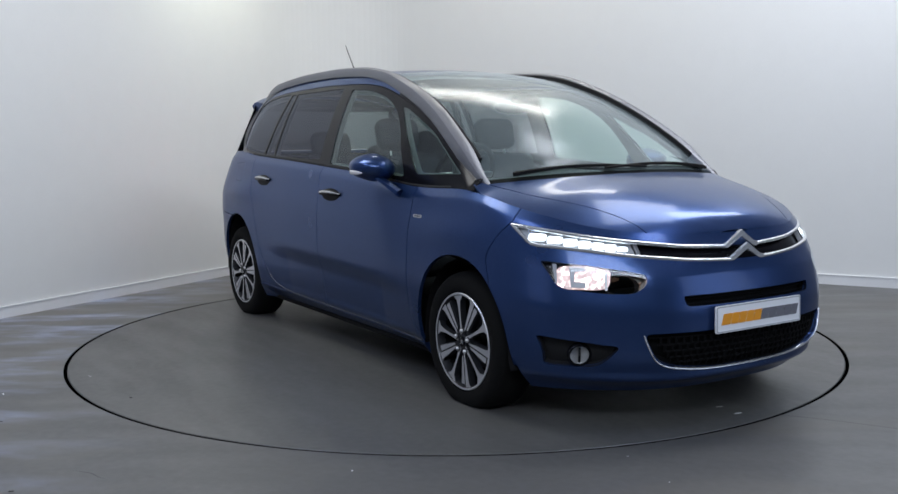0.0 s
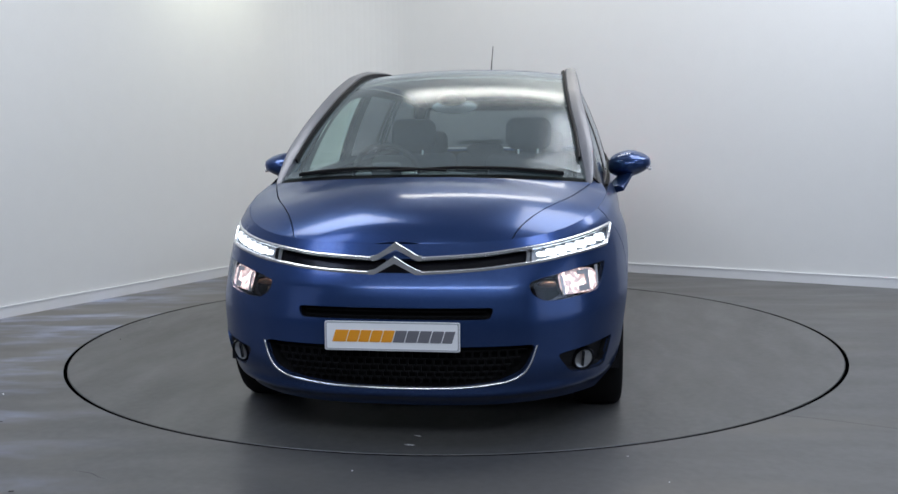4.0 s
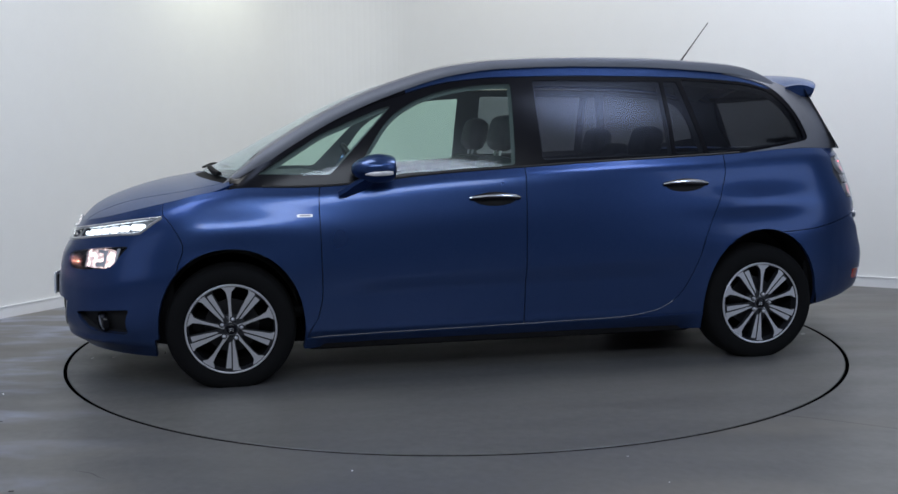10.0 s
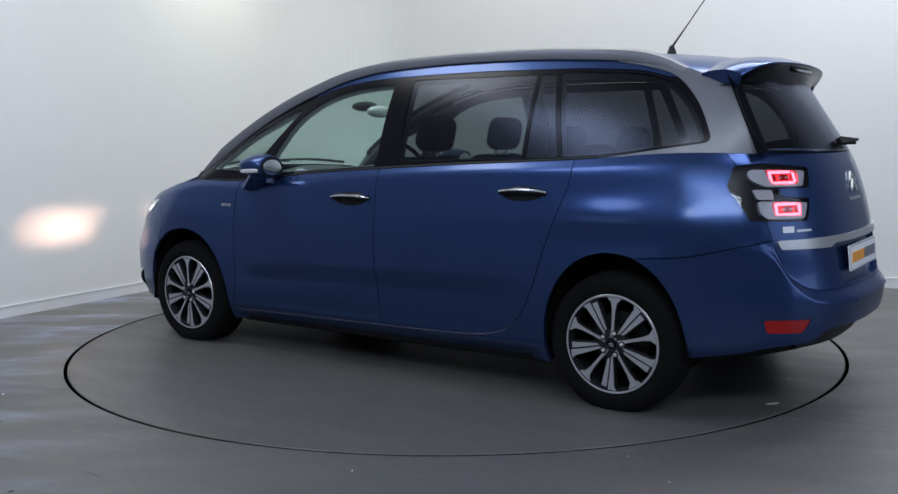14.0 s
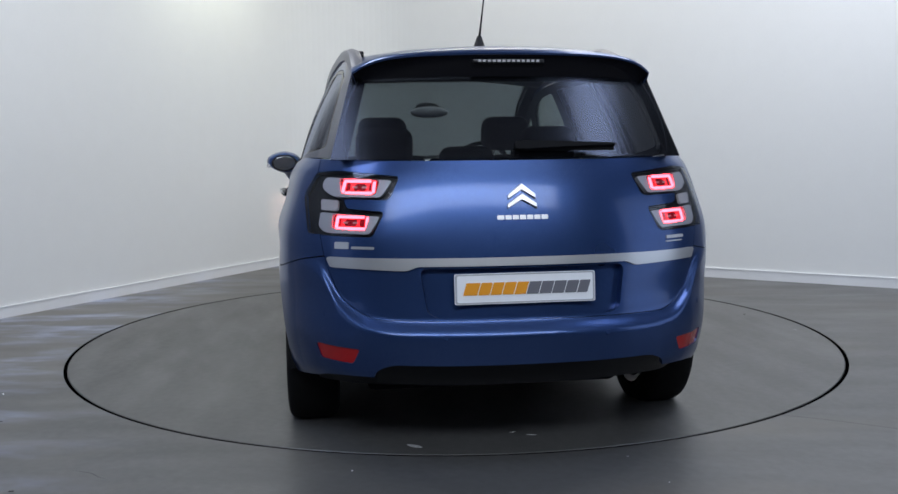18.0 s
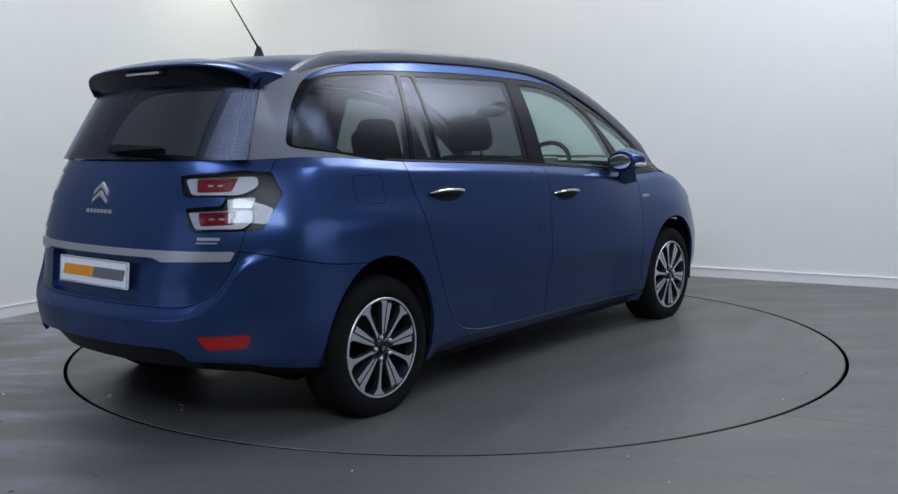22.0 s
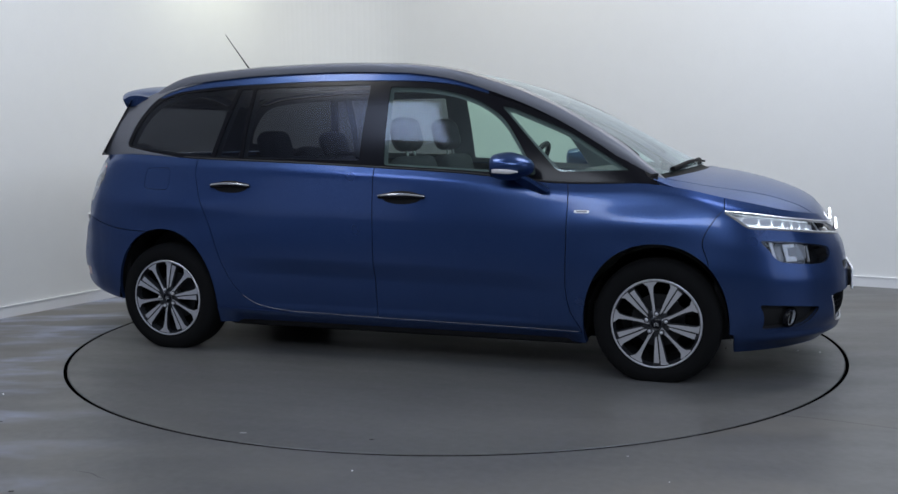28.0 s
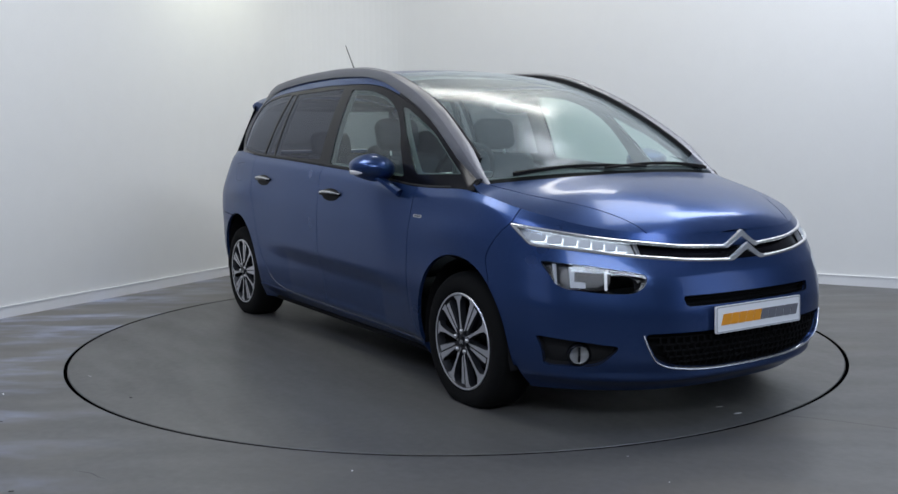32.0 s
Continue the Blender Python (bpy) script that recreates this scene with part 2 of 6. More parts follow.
def room():
    line = cove_line(0.9, 4.2, 6.0)
    tagged(mesh_object("wall_back", *wall_strip(line, 0, WALLH, 0.15), WALLMAT, smooth=False),
           "matt white studio walls meeting in a rounded corner", "wall", kind="structure")
    far_a, far_b = CORNER + DOWN * 13, CORNER + ALONG * 12
    far_c = CORNER + DOWN * 13 + ALONG * 12
    tagged(mesh_object("wall_front", *wall_strip([CORNER + ALONG * 6.002, far_b, far_c, far_a, CORNER + DOWN * 4.202], 0, WALLH, 0.15), HALLMAT),
           "plain grey wall of the hall behind the camera", "wall", kind="structure")
    sk = cove_line(0.9, 4.2, 6.0, 0.014)
    v, f = wall_strip(sk, 0, 0.075, 0.0135)
    tagged(mesh_object("baseboard", v, f, SKIRT), "white painted skirting board along the walls", "baseboard", kind="structure")
    sk = cove_line(0.9, 4.2, 6.0, 0.018)
    v, f = wall_strip(sk, 0.0752, 0.083, 0.0175)
    tagged(mesh_object("trim", v, f, SKIRT), "thin top bead of the white skirting", "trim", kind="structure")
    cs = [CORNER, far_a, far_c, far_b]
    bm = bmesh.new()
    bm.faces.new([bm.verts.new((p.x, p.y, WALLH)) for p in cs])
    r = bmesh.ops.extrude_face_region(bm, geom=list(bm.faces))
    for v in [g for g in r["geom"] if isinstance(g, bmesh.types.BMVert)]:
        v.co.z += 0.15
    tagged(part("ceiling", bm, CEILMAT, smooth=False), "white ceiling of the hall above the lamps", "ceiling", kind="structure")
    # floor: a sheet with a round opening for the turntable
    n = 240
    verts, faces = [], []
    big = 26.0
    for k, rad in enumerate((TABLE_R + 0.020, 2.6, 3.4, 5, 8, 13, big)):
        for i in range(n):
            t = 2 * math.pi * i / n
            verts.append((rad * math.cos(t), rad * math.sin(t), 0))
    for k in range(6):
        for i in range(n):
            j = (i + 1) % n
            faces.append((k * n + i, k * n + j, (k + 1) * n + j, (k + 1) * n + i))
    base = len(verts)
    for i in range(n):
        t = 2 * math.pi * i / n
        verts.append(((TABLE_R + 0.020) * math.cos(t), (TABLE_R + 0.020) * math.sin(t), -0.06))
    for i in range(n):
        j = (i + 1) % n
        faces.append((j, i, base + i, base + j))
    tagged(mesh_object("floor", verts, faces, FLOORMAT), "grey painted floor, worn scuffs with bluish daylight painted in", "floor", kind="structure")
    bm = bmesh.new()
    bmesh.ops.create_circle(bm, cap_ends=True, segments=96, radius=TABLE_R + 0.3, matrix=Matrix.Translation((0, 0, -0.06)))
    tagged(part("floor_pit", bm, STEEL, smooth=False), "dark shallow pit under the turntable edge", "floor", kind="structure")


def floor_material(name, stains):
    m = material(name, (0.10, 0.10, 0.102), 0.4, bump=0.05, scale=60)
    nt = m.node_tree
    b = nt.nodes["Principled BSDF"]
    tc = nt.nodes.new("ShaderNodeTexCoord")

    def noise_fac(scale, detail, lo, hi, stretch=(1, 1, 1)):
        mp = nt.nodes.new("ShaderNodeMapping")
        mp.inputs["Scale"].default_value = stretch
        mp.inputs["Rotation"].default_value = (0, 0, radians(25))
        nt.links.new(tc.outputs["Object"], mp.inputs[0])
        n = nt.nodes.new("ShaderNodeTexNoise")
        n.inputs["Scale"].default_value, n.inputs["Detail"].default_value = scale, detail
        nt.links.new(mp.outputs[0], n.inputs["Vector"])
        r = nt.nodes.new("ShaderNodeMapRange")
        r.inputs["From Min"].default_value, r.inputs["From Max"].default_value = lo, hi
        nt.links.new(n.outputs["Fac"], r.inputs["Value"])
        return r.outputs[0]

    def mix(fac, a, c):
        x = nt.nodes.new("ShaderNodeMix")
        x.data_type = "RGBA"
        nt.links.new(fac, x.inputs["Factor"])
        for sock, val in (("A", a), ("B", c)):
            if isinstance(val, tuple):
                x.inputs[sock].default_value = (*val, 1)
            else:
                nt.links.new(val, x.inputs[sock])
        return x.outputs["Result"]

    if stains:
        col = mix(noise_fac(0.9, 5, 0.3, 0.7), (0.068, 0.069, 0.070), (0.094, 0.091, 0.084))
        col = mix(noise_fac(25, 8, 0.35, 0.75), col, (0.102, 0.101, 0.099))
    else:
        col = mix(noise_fac(0.9, 5, 0.3, 0.7), (0.071, 0.0705, 0.069), (0.090, 0.0885, 0.084))
        col = mix(noise_fac(25, 8, 0.35, 0.75), col, (0.104, 0.1025, 0.098))
    if stains:
        col = mix(noise_fac(1.0, 5, 0.54, 0.80, (0.7, 1.7, 1)), col, (0.125, 0.115, 0.098))
    if stains:
        # pale scuffs worn into the paint; bluish daylight is put into their colour
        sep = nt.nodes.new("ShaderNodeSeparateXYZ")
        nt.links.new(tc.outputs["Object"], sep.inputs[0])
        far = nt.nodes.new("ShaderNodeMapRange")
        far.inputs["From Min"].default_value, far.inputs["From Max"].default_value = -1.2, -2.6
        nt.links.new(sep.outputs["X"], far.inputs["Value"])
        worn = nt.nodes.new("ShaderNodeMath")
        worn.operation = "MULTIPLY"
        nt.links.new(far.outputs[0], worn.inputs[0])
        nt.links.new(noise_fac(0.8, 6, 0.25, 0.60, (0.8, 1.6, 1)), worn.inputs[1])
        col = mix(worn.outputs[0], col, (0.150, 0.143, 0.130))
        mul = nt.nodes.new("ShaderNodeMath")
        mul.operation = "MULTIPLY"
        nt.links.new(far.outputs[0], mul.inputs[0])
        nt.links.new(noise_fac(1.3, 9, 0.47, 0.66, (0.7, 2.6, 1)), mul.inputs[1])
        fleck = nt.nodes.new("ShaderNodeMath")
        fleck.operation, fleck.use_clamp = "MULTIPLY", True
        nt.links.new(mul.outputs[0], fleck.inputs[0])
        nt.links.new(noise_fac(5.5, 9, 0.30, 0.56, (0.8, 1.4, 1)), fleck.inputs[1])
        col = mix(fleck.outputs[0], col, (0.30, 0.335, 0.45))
    nt.links.new(col, b.inputs["Base Color"])
    nt.links.new(noise_fac(2.2, 6, 0.2, 0.8, (0.6, 1.8, 1)), b.inputs["Roughness"])
    r = b.inputs["Roughness"].links[0].from_node
    r.inputs["To Min"].default_value, r.inputs["To Max"].default_value = 0.30, 0.52
    return m


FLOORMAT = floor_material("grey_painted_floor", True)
TABLEMAT = floor_material("grey_painted_turntable", False)
room()
# ---------------------------------------------------------------- the car's surfaces
# car space: x forward, y to the car's left, z up, origin on the ground midway between the axles
def smooth_curve(*knots):
    """A smooth function through (x, value) knots, flat-ended (cubic Hermite, monotone tangents)."""
    k = np.array(sorted(knots), float)
    xs, ys = k[:, 0], k[:, 1]
    h = np.diff(xs)
    d = np.diff(ys) / h
    m = np.zeros(len(xs))
    m[0], m[-1] = d[0], d[-1]
    for i in range(1, len(xs) - 1):
        if d[i - 1] * d[i] > 0:
            w1, w2 = 2 * h[i] + h[i - 1], h[i] + 2 * h[i - 1]
            m[i] = (w1 + w2) / (w1 / d[i - 1] + w2 / d[i])

    def f(x):
        x = np.asarray(x, float)
        xc = np.clip(x, xs[0], xs[-1])
        i = np.clip(np.searchsorted(xs, xc) - 1, 0, len(xs) - 2)
        t = (xc - xs[i]) / h[i]
        return ((1 + 2 * t) * (1 - t) ** 2 * ys[i] + t * (1 - t) ** 2 * h[i] * m[i]
                + t * t * (3 - 2 * t) * ys[i + 1] + t * t * (t - 1) * h[i] * m[i + 1])
    return f


# waist line (hood lip, wing top, window sill, tail) and upper edge (screen pillar, roof rail)
Z_WAIST = smooth_curve((2.23, 0.80), (2.03, 0.838), (1.85, 0.882), (1.7, 0.916), (1.5, 0.961), (1.3, 0.982), (1.1, 0.978), (0.94, 0.98),
                       (0.7, 1.0), (0.4, 1.03), (-0.1, 1.06), (-0.48, 1.08), (-1.19, 1.11), (-1.72, 1.14), (-1.95, 1.135), (-2.15, 1.13))
Z_RAIL = smooth_curve((1.36, 1.03), (1.16, 1.17), (0.85, 1.345), (0.55, 1.465), (0.25, 1.548), (0.0, 1.578), (-0.5, 1.595), (-0.82, 1.592),
                      (-1.12, 1.578), (-1.43, 1.55), (-1.62, 1.51), (-1.8, 1.44))
Z_MID = smooth_curve((2.215, 0.80), (2.14, 0.880), (1.97, 0.958), (1.78, 1.010), (1.6, 1.043), (1.4, 1.135), (1.2, 1.243), (0.9, 1.395), (0.6, 1.512),
                     (0.3, 1.588), (0.0, 1.625), (-0.5, 1.645), (-1.0, 1.638), (-1.5, 1.605), (-1.8, 1.560), (-2.0, 1.522))
X_NOSE = smooth_curve((0.0, 2.225), (0.13, 2.295), (0.31, 2.325), (0.51, 2.322), (0.68, 2.305), (0.86, 2.265), (1.0, 2.205))
X_TAIL = smooth_curve((0.0, -2.20), (0.13, -2.275), (0.28, -2.290), (0.42, -2.272), (0.68, -2.230), (0.86, -2.19), (1.0, -2.145))
HALF = smooth_curve((0.0, 0.84), (0.13, 0.885), (0.31, 0.905), (0.51, 0.912), (0.68, 0.909), (0.86, 0.893), (0.95, 0.879), (1.0, 0.853))
WAIST_IN = smooth_curve((0.0, 0.0), (0.5, 0.0), (0.68, 0.004), (0.86, 0.012), (1.0, 0.020))
NOSE_LEN = smooth_curve((0.0, 0.97), (0.6, 0.975), (1.0, 0.825))
TAIL_LEN = smooth_curve((0.0, 0.72), (0.4, 0.70), (0.7, 0.56), (1.0, 0.54))
Z_SILL = smooth_curve((2.33, 0.172), (1.7, 0.150), (1.0, 0.170), (-1.0, 0.172), (-1.7, 0.205), (-2.0, 0.235), (-2.3, 0.285))


LEDGE = smooth_curve((0.0, 0.562), (0.45, 0.562), (0.58, 0.578), (0.67, 0.64), (0.74, 0.76), (0.80, 0.80))


def tail_narrow(x, f):
    """The body draws in towards the tail, most of all at the waist."""
    k = np.clip((-1.15 - x) / 0.95, 0, 1)
    return 1 - (0.018 + 0.016 * f * f) * k * k * (3 - 2 * k)


def band_point(u, f):
    """The lower body, from the nose (u = 0) along the left flank to the tail (u = 1); f: 0 at the sill, 1 at the waist."""
    xn, xt, ln, lt, w = X_NOSE(f), X_TAIL(f), NOSE_LEN(f), TAIL_LEN(f), HALF(f)
    p, q = 2.7, 2.5
    un, ut = 0.30, 0.75
    a = np.clip(u / un, 0, 1) * np.pi / 2
    c = np.clip((1 - u) / (1 - ut), 0, 1) * np.pi / 2
    xa = xn - ln * (1 - np.maximum(np.cos(a), 0) ** (2 / p))
    ya = np.maximum(np.sin(a), 0) ** (2 / p)
    xc = xt + lt * (1 - np.maximum(np.cos(c), 0) ** (2 / q))
    yc = np.maximum(np.sin(c), 0) ** (2 / q)
    s = np.clip((u - un) / (ut - un), 0, 1)
    xm = (xn - ln) * (1 - s) + (xt + lt) * s
    x = np.where(u < un, xa, np.where(u > ut, xc, xm))
    y = np.where(u < un, ya, np.where(u > ut, yc, 1.0)) * w
    y = y * (1 - WAIST_IN(f) * x * x) * tail_narrow(x, f)
    tuck = np.clip(1 - f / 0.32, 0, 1) ** 2 * np.clip((x - 1.7) / 0.35, 0, 1)
    y = y * (1 - 0.06 * tuck)
    zb, zw = Z_SILL(x), Z_WAIST(x)
    z = zb + (zw - zb) * f
    # hollow along the lower doors
    s2 = np.clip((0.44 - f) / 0.13, 0, 1)
    dip = s2 * s2 * (3 - 2 * s2) * np.clip(f / 0.14, 0, 1) * np.clip((1.0 - x) / 0.35, 0, 1) * np.clip((x + 1.05) / 0.45, 0, 1)
    y = y - 0.024 * dip
    # the sill turns in under the doors
    k = np.clip((0.262 - z) / 0.09, 0, 1) * np.clip((1.1 - np.abs(x)) / 0.15, 0, 1)
    y = y - 0.055 * k ** 1.3
    # swellings over the wheels
    for cx, cz, amp, sz in ((1.42, 0.80, 0.012, 0.075), (-1.40, 0.86, 0.018, 0.075), (1.44, 0.50, 0.020, 0.28), (-1.42, 0.52, 0.012, 0.28)):
        y = y + amp * np.exp(-((x - cx) / 0.33) ** 2 - ((z - cz) / sz) ** 2)
    # the bumper stands proud of the tailgate, along a line that climbs towards the corners
    k = np.clip((LEDGE(y) - z) / 0.065, 0, 1)
    x = x - 0.034 * k * k * (3 - 2 * k) * np.clip((-1.90 - x) / 0.2, 0, 1)
    # rolled lip along the foot of the nose
    x = x + 0.020 * np.exp(-((z - 0.222) / 0.022) ** 2) * np.clip((x - 1.75) / 0.25, 0, 1)
    # raised middle of the nose
    k = np.clip((0.62 - y) / 0.13, 0, 1)
    x = x + 0.010 * k * k * (3 - 2 * k) * np.clip((x - 1.9) / 0.1, 0, 1) * np.clip((f - 0.1) / 0.12, 0, 1) * np.clip((0.86 - f) / 0.10, 0, 1)
    return np.stack([x, y, z], -1)


def waist_half(x):
    """Half width at the waist."""
    x = np.asarray(x, float)
    p, q = 2.7, 2.5
    d = np.clip((2.205 - x) / 0.825, 0, 1)
    e = np.clip((x + 2.145) / 0.54, 0, 1)
    return 0.853 * (1 - (1 - d) ** p) ** (1 / p) * (1 - (1 - e) ** q) ** (1 / q) * (1 - 0.02 * x * x) * tail_narrow(x, 1.0)


Y_RAIL = smooth_curve((1.36, 0.757), (1.1, 0.724), (0.85, 0.688), (0.4, 0.652), (0.0, 0.635), (-0.5, 0.612), (-1.2, 0.595), (-1.62, 0.583), (-1.9, 0.57))


def side_point(x, t):
    """The glasshouse side, from the waist (t = 0) to the height of the rail's line (t = 1)."""
    zw, zr = Z_WAIST(x), np.maximum(Z_RAIL(x), Z_WAIST(x) + 0.002)
    yw = waist_half(np.maximum(x, -1.70)) - 0.012 - 0.40 * np.clip(-1.55 - x, 0, 1) ** 1.3
    yr = Y_RAIL(x)
    bow = 0.020 * np.sin(np.pi * t) * np.clip((zr - zw) / 0.4, 0, 1)
    return np.stack([x, yw + (yr - yw) * t + bow, zw + (zr - zw) * t], -1)


def edge_half(x):
    b = np.clip((x - 1.25) / 0.25, 0, 1)
    b = b * b * (3 - 2 * b)
    return Y_RAIL(x) * (1 - b) + waist_half(x) * b


def edge_height(x):
    b = np.clip((x - 1.25) / 0.25, 0, 1)
    b = b * b * (3 - 2 * b)
    return Z_RAIL(x) * (1 - b) + Z_WAIST(x) * b


def top_z(x, y):
    """Height of hood, screen and roof."""
    e = np.maximum(edge_half(x), 0.03)
    zc = np.maximum(Z_MID(x), edge_height(x))
    r = np.clip(np.abs(y) / e, 0, 1.15)
    return zc - (zc - edge_height(x)) * r ** 2.3


def top_point(x, r):
    """Hood, screen and roof; r from -1 to 1 across."""
    y = edge_half(x) * r
    return np.stack([x, y, top_z(x, y)], -1)


def tail_x(y, z):
    """The rear window."""
    return -2.142 + 0.64 * (z - 1.13) + 0.17 * (np.abs(y) / 0.71) ** 2.4


def grid_patch(fn, us, vs, flip=False):
    """A surface as (points, normals, triangles) over a grid of its two numbers."""
    U, V = np.meshgrid(us, vs, indexing="ij")
    P = fn(U, V)
    du = np.gradient(P, axis=0)
    dv = np.gradient(P, axis=1)
    N = np.cross(du, dv)
    N /= np.linalg.norm(N, axis=-1, keepdims=True) + 1e-12
    if flip:
        N = -N
    a, b = U.shape
    i = np.arange(a * b).reshape(a, b)
    q = np.stack([i[:-1, :-1], i[1:, :-1], i[1:, 1:], i[:-1, 1:]], -1).reshape(-1, 4)
    T = np.concatenate([q[:, [0, 1, 2]], q[:, [0, 2, 3]]])
    if flip:
        T = T[:, ::-1]
    return P.reshape(-1, 3), N.reshape(-1, 3), T


def clip(patch, value):
    """Keeps the part of a patch where value(points) < 0, cut cleanly along the line."""
    P, N, T = patch
    if not len(T):
        return patch
    d = value(P)
    d = np.where(np.abs(d) < 1e-7, -1e-7, d)
    s = d[T] < 0
    k = s.sum(1)
    keep = T[k == 3]
    cut = T[(k == 1) | (k == 2)]
    if not len(cut):
        return P, N, keep
    sc = d[cut] < 0
    one = sc.sum(1) == 1
    odd = np.where(one, np.argmax(sc, 1), np.argmax(~sc, 1))
    rows = np.arange(len(cut))
    A, B, C = cut[rows, odd], cut[rows, (odd + 1) % 3], cut[rows, (odd + 2) % 3]
    e = np.sort(np.concatenate([np.stack([A, B], 1), np.stack([A, C], 1)]), 1)
    ue, inv = np.unique(e, axis=0, return_inverse=True)
    inv = inv.reshape(-1)
    t = (d[ue[:, 0]] / (d[ue[:, 0]] - d[ue[:, 1]]))[:, None]
    newP = P[ue[:, 0]] * (1 - t) + P[ue[:, 1]] * t
    newN = N[ue[:, 0]] * (1 - t) + N[ue[:, 1]] * t
    iab, iac = inv[:len(cut)] + len(P), inv[len(cut):] + len(P)
    t1 = np.stack([A, iab, iac], 1)[one]
    m = ~one
    t2 = np.stack([iab, B, C], 1)[m]
    t3 = np.stack([iab, C, iac], 1)[m]
    return np.concatenate([P, newP]), np.concatenate([N, newN]), np.concatenate([keep, t1, t2, t3])


def compact(patch):
    P, N, T = patch
    used, inv = np.unique(T.reshape(-1), return_inverse=True)
    return P[used], N[used], inv.reshape(-1, 3)


def mirrored(patch):
    P, N, T = patch
    f = np.array([1, -1, 1])
    return P * f, N * f, T[:, ::-1]


def joined(*patches):
    P, N, T, k = [], [], [], 0
    for p, n, t in patches:
        P.append(p), N.append(n), T.append(t + k)
        k += len(p)
    return np.concatenate(P), np.concatenate(N), np.concatenate(T)


def closed_spline(pts, n=10, tight=0.5):
    """A smooth closed outline through the points."""
    p = np.array(pts, float)
    out = []
    for i in range(len(p)):
        a, b, c, d = p[i - 1], p[i], p[(i + 1) % len(p)], p[(i + 2) % len(p)]
        for t in np.arange(n) / n:
            m0, m1 = tight * (c - a), tight * (d - b)
            out.append((1 + 2 * t) * (1 - t) ** 2 * b + t * (1 - t) ** 2 * m0 + t * t * (3 - 2 * t) * c + t * t * (t - 1) * m1)
    return np.array(out)


def rounded(pts, r, n=6):
    """A closed outline with straight sides and corners rounded by r (one number, or one for each)."""
    p = np.array(pts, float)
    rs = [r] * len(p) if np.isscalar(r) else r
    out = []
    for i, rr in enumerate(rs):
        a, b, c = p[i - 1], p[i], p[(i + 1) % len(p)]
        if rr <= 0:
            out.append(b)
            continue
        u, v = a - b, c - b
        lu, lv = np.linalg.norm(u), np.linalg.norm(v)
        k = min(rr, lu * 0.48, lv * 0.48)
        s, e = b + u / lu * k, b + v / lv * k
        for t in np.linspace(0, 1, n):
            out.append((1 - t) ** 2 * s + 2 * t * (1 - t) * b + t * t * e)
    return np.array(out)


def outline_distance(poly, q):
    """Signed distance of 2D points to a closed outline, negative inside."""
    best = np.full(len(q), 1e9)
    inside = np.zeros(len(q), bool)
    for i in range(len(poly)):
        a, b = poly[i - 1], poly[i]
        ab = b - a
        t = np.clip(((q - a) @ ab) / (ab @ ab + 1e-15), 0, 1)
        best = np.minimum(best, np.sum((q - a - t[:, None] * ab) ** 2, 1))
        if a[1] != b[1]:
            c = (a[1] > q[:, 1]) != (b[1] > q[:, 1])
            inside ^= c & (q[:, 0] < (b[0] - a[0]) * (q[:, 1] - a[1]) / (b[1] - a[1]) + a[0])
    d = np.sqrt(best)
    return np.where(inside, -d, d)


def shape(poly, axes, grow=0.0):
    """A region whose outline is drawn in two of the axes, for clip()."""
    poly = np.array(poly)
    lo, hi = poly.min(0) - 0.06, poly.max(0) + 0.06

    def value(P):
        q = P[:, axes]
        near = np.all((q > lo) & (q < hi), 1)
        d = np.full(len(P), 1.0)
        if near.any():
            d[near] = outline_distance(poly, q[near])
        return d - grow
    return value


def outside(fn):
    return lambda P: -fn(P)


def grown(fn, g):
    return lambda P: fn(P) - g


GAP = 0.0022


def panel(name, patch, mat, parent, fold=0.018, lift=0.0, label="", whole=True, skip=None):
    """One sheet of the body with folded edges. whole: its cut along the middle plane stays open."""
    P, N, T = compact(patch)
    if not len(T):
        return None
    N = N / (np.linalg.norm(N, axis=1, keepdims=True) + 1e-12)
    P = P + N * lift
    e = np.concatenate([T[:, [0, 1]], T[:, [1, 2]], T[:, [2, 0]]])
    key = np.sort(e, 1)
    u, idx, cnt = np.unique(key, axis=0, return_index=True, return_counts=True)
    rim = e[idx[cnt == 1]]
    if whole:
        rim = rim[~np.all(np.abs(P[rim][:, :, 1]) < 2e-4, axis=1)]
    if skip is not None and len(rim):
        rim = rim[~skip(P[rim[:, 0]])]
    verts, norms, faces = P, N, [tuple(t) for t in T]
    if fold and len(rim):
        ids, inv = np.unique(rim.reshape(-1), return_inverse=True)
        inv = inv.reshape(-1, 2)
        n0, k = len(P), len(ids)
        verts = np.concatenate([P, P[ids], P[ids] - N[ids] * fold])
        side = np.zeros((k, 3))
        d = P[rim[:, 1]] - P[rim[:, 0]]
        out = np.cross(d, N[rim[:, 0]])
        for c in range(2):
            np.add.at(side, inv[:, c], out)
        side /= (np.linalg.norm(side, axis=1, keepdims=True) + 1e-12) * (1 if fold > 0 else -1)
        norms = np.concatenate([N, side, side])
        a, b = inv[:, 0] + n0, inv[:, 1] + n0
        faces += [tuple(q) for q in np.stack([b, a, a + k, b + k], 1)]
    return mesh_object(name, verts, faces, mat, parent, label, True, norms)
# ---------------------------------------------------------------- the car
car = new("car")
tagged(car, "metallic blue people carrier with silver roof bars on the turntable", "car")

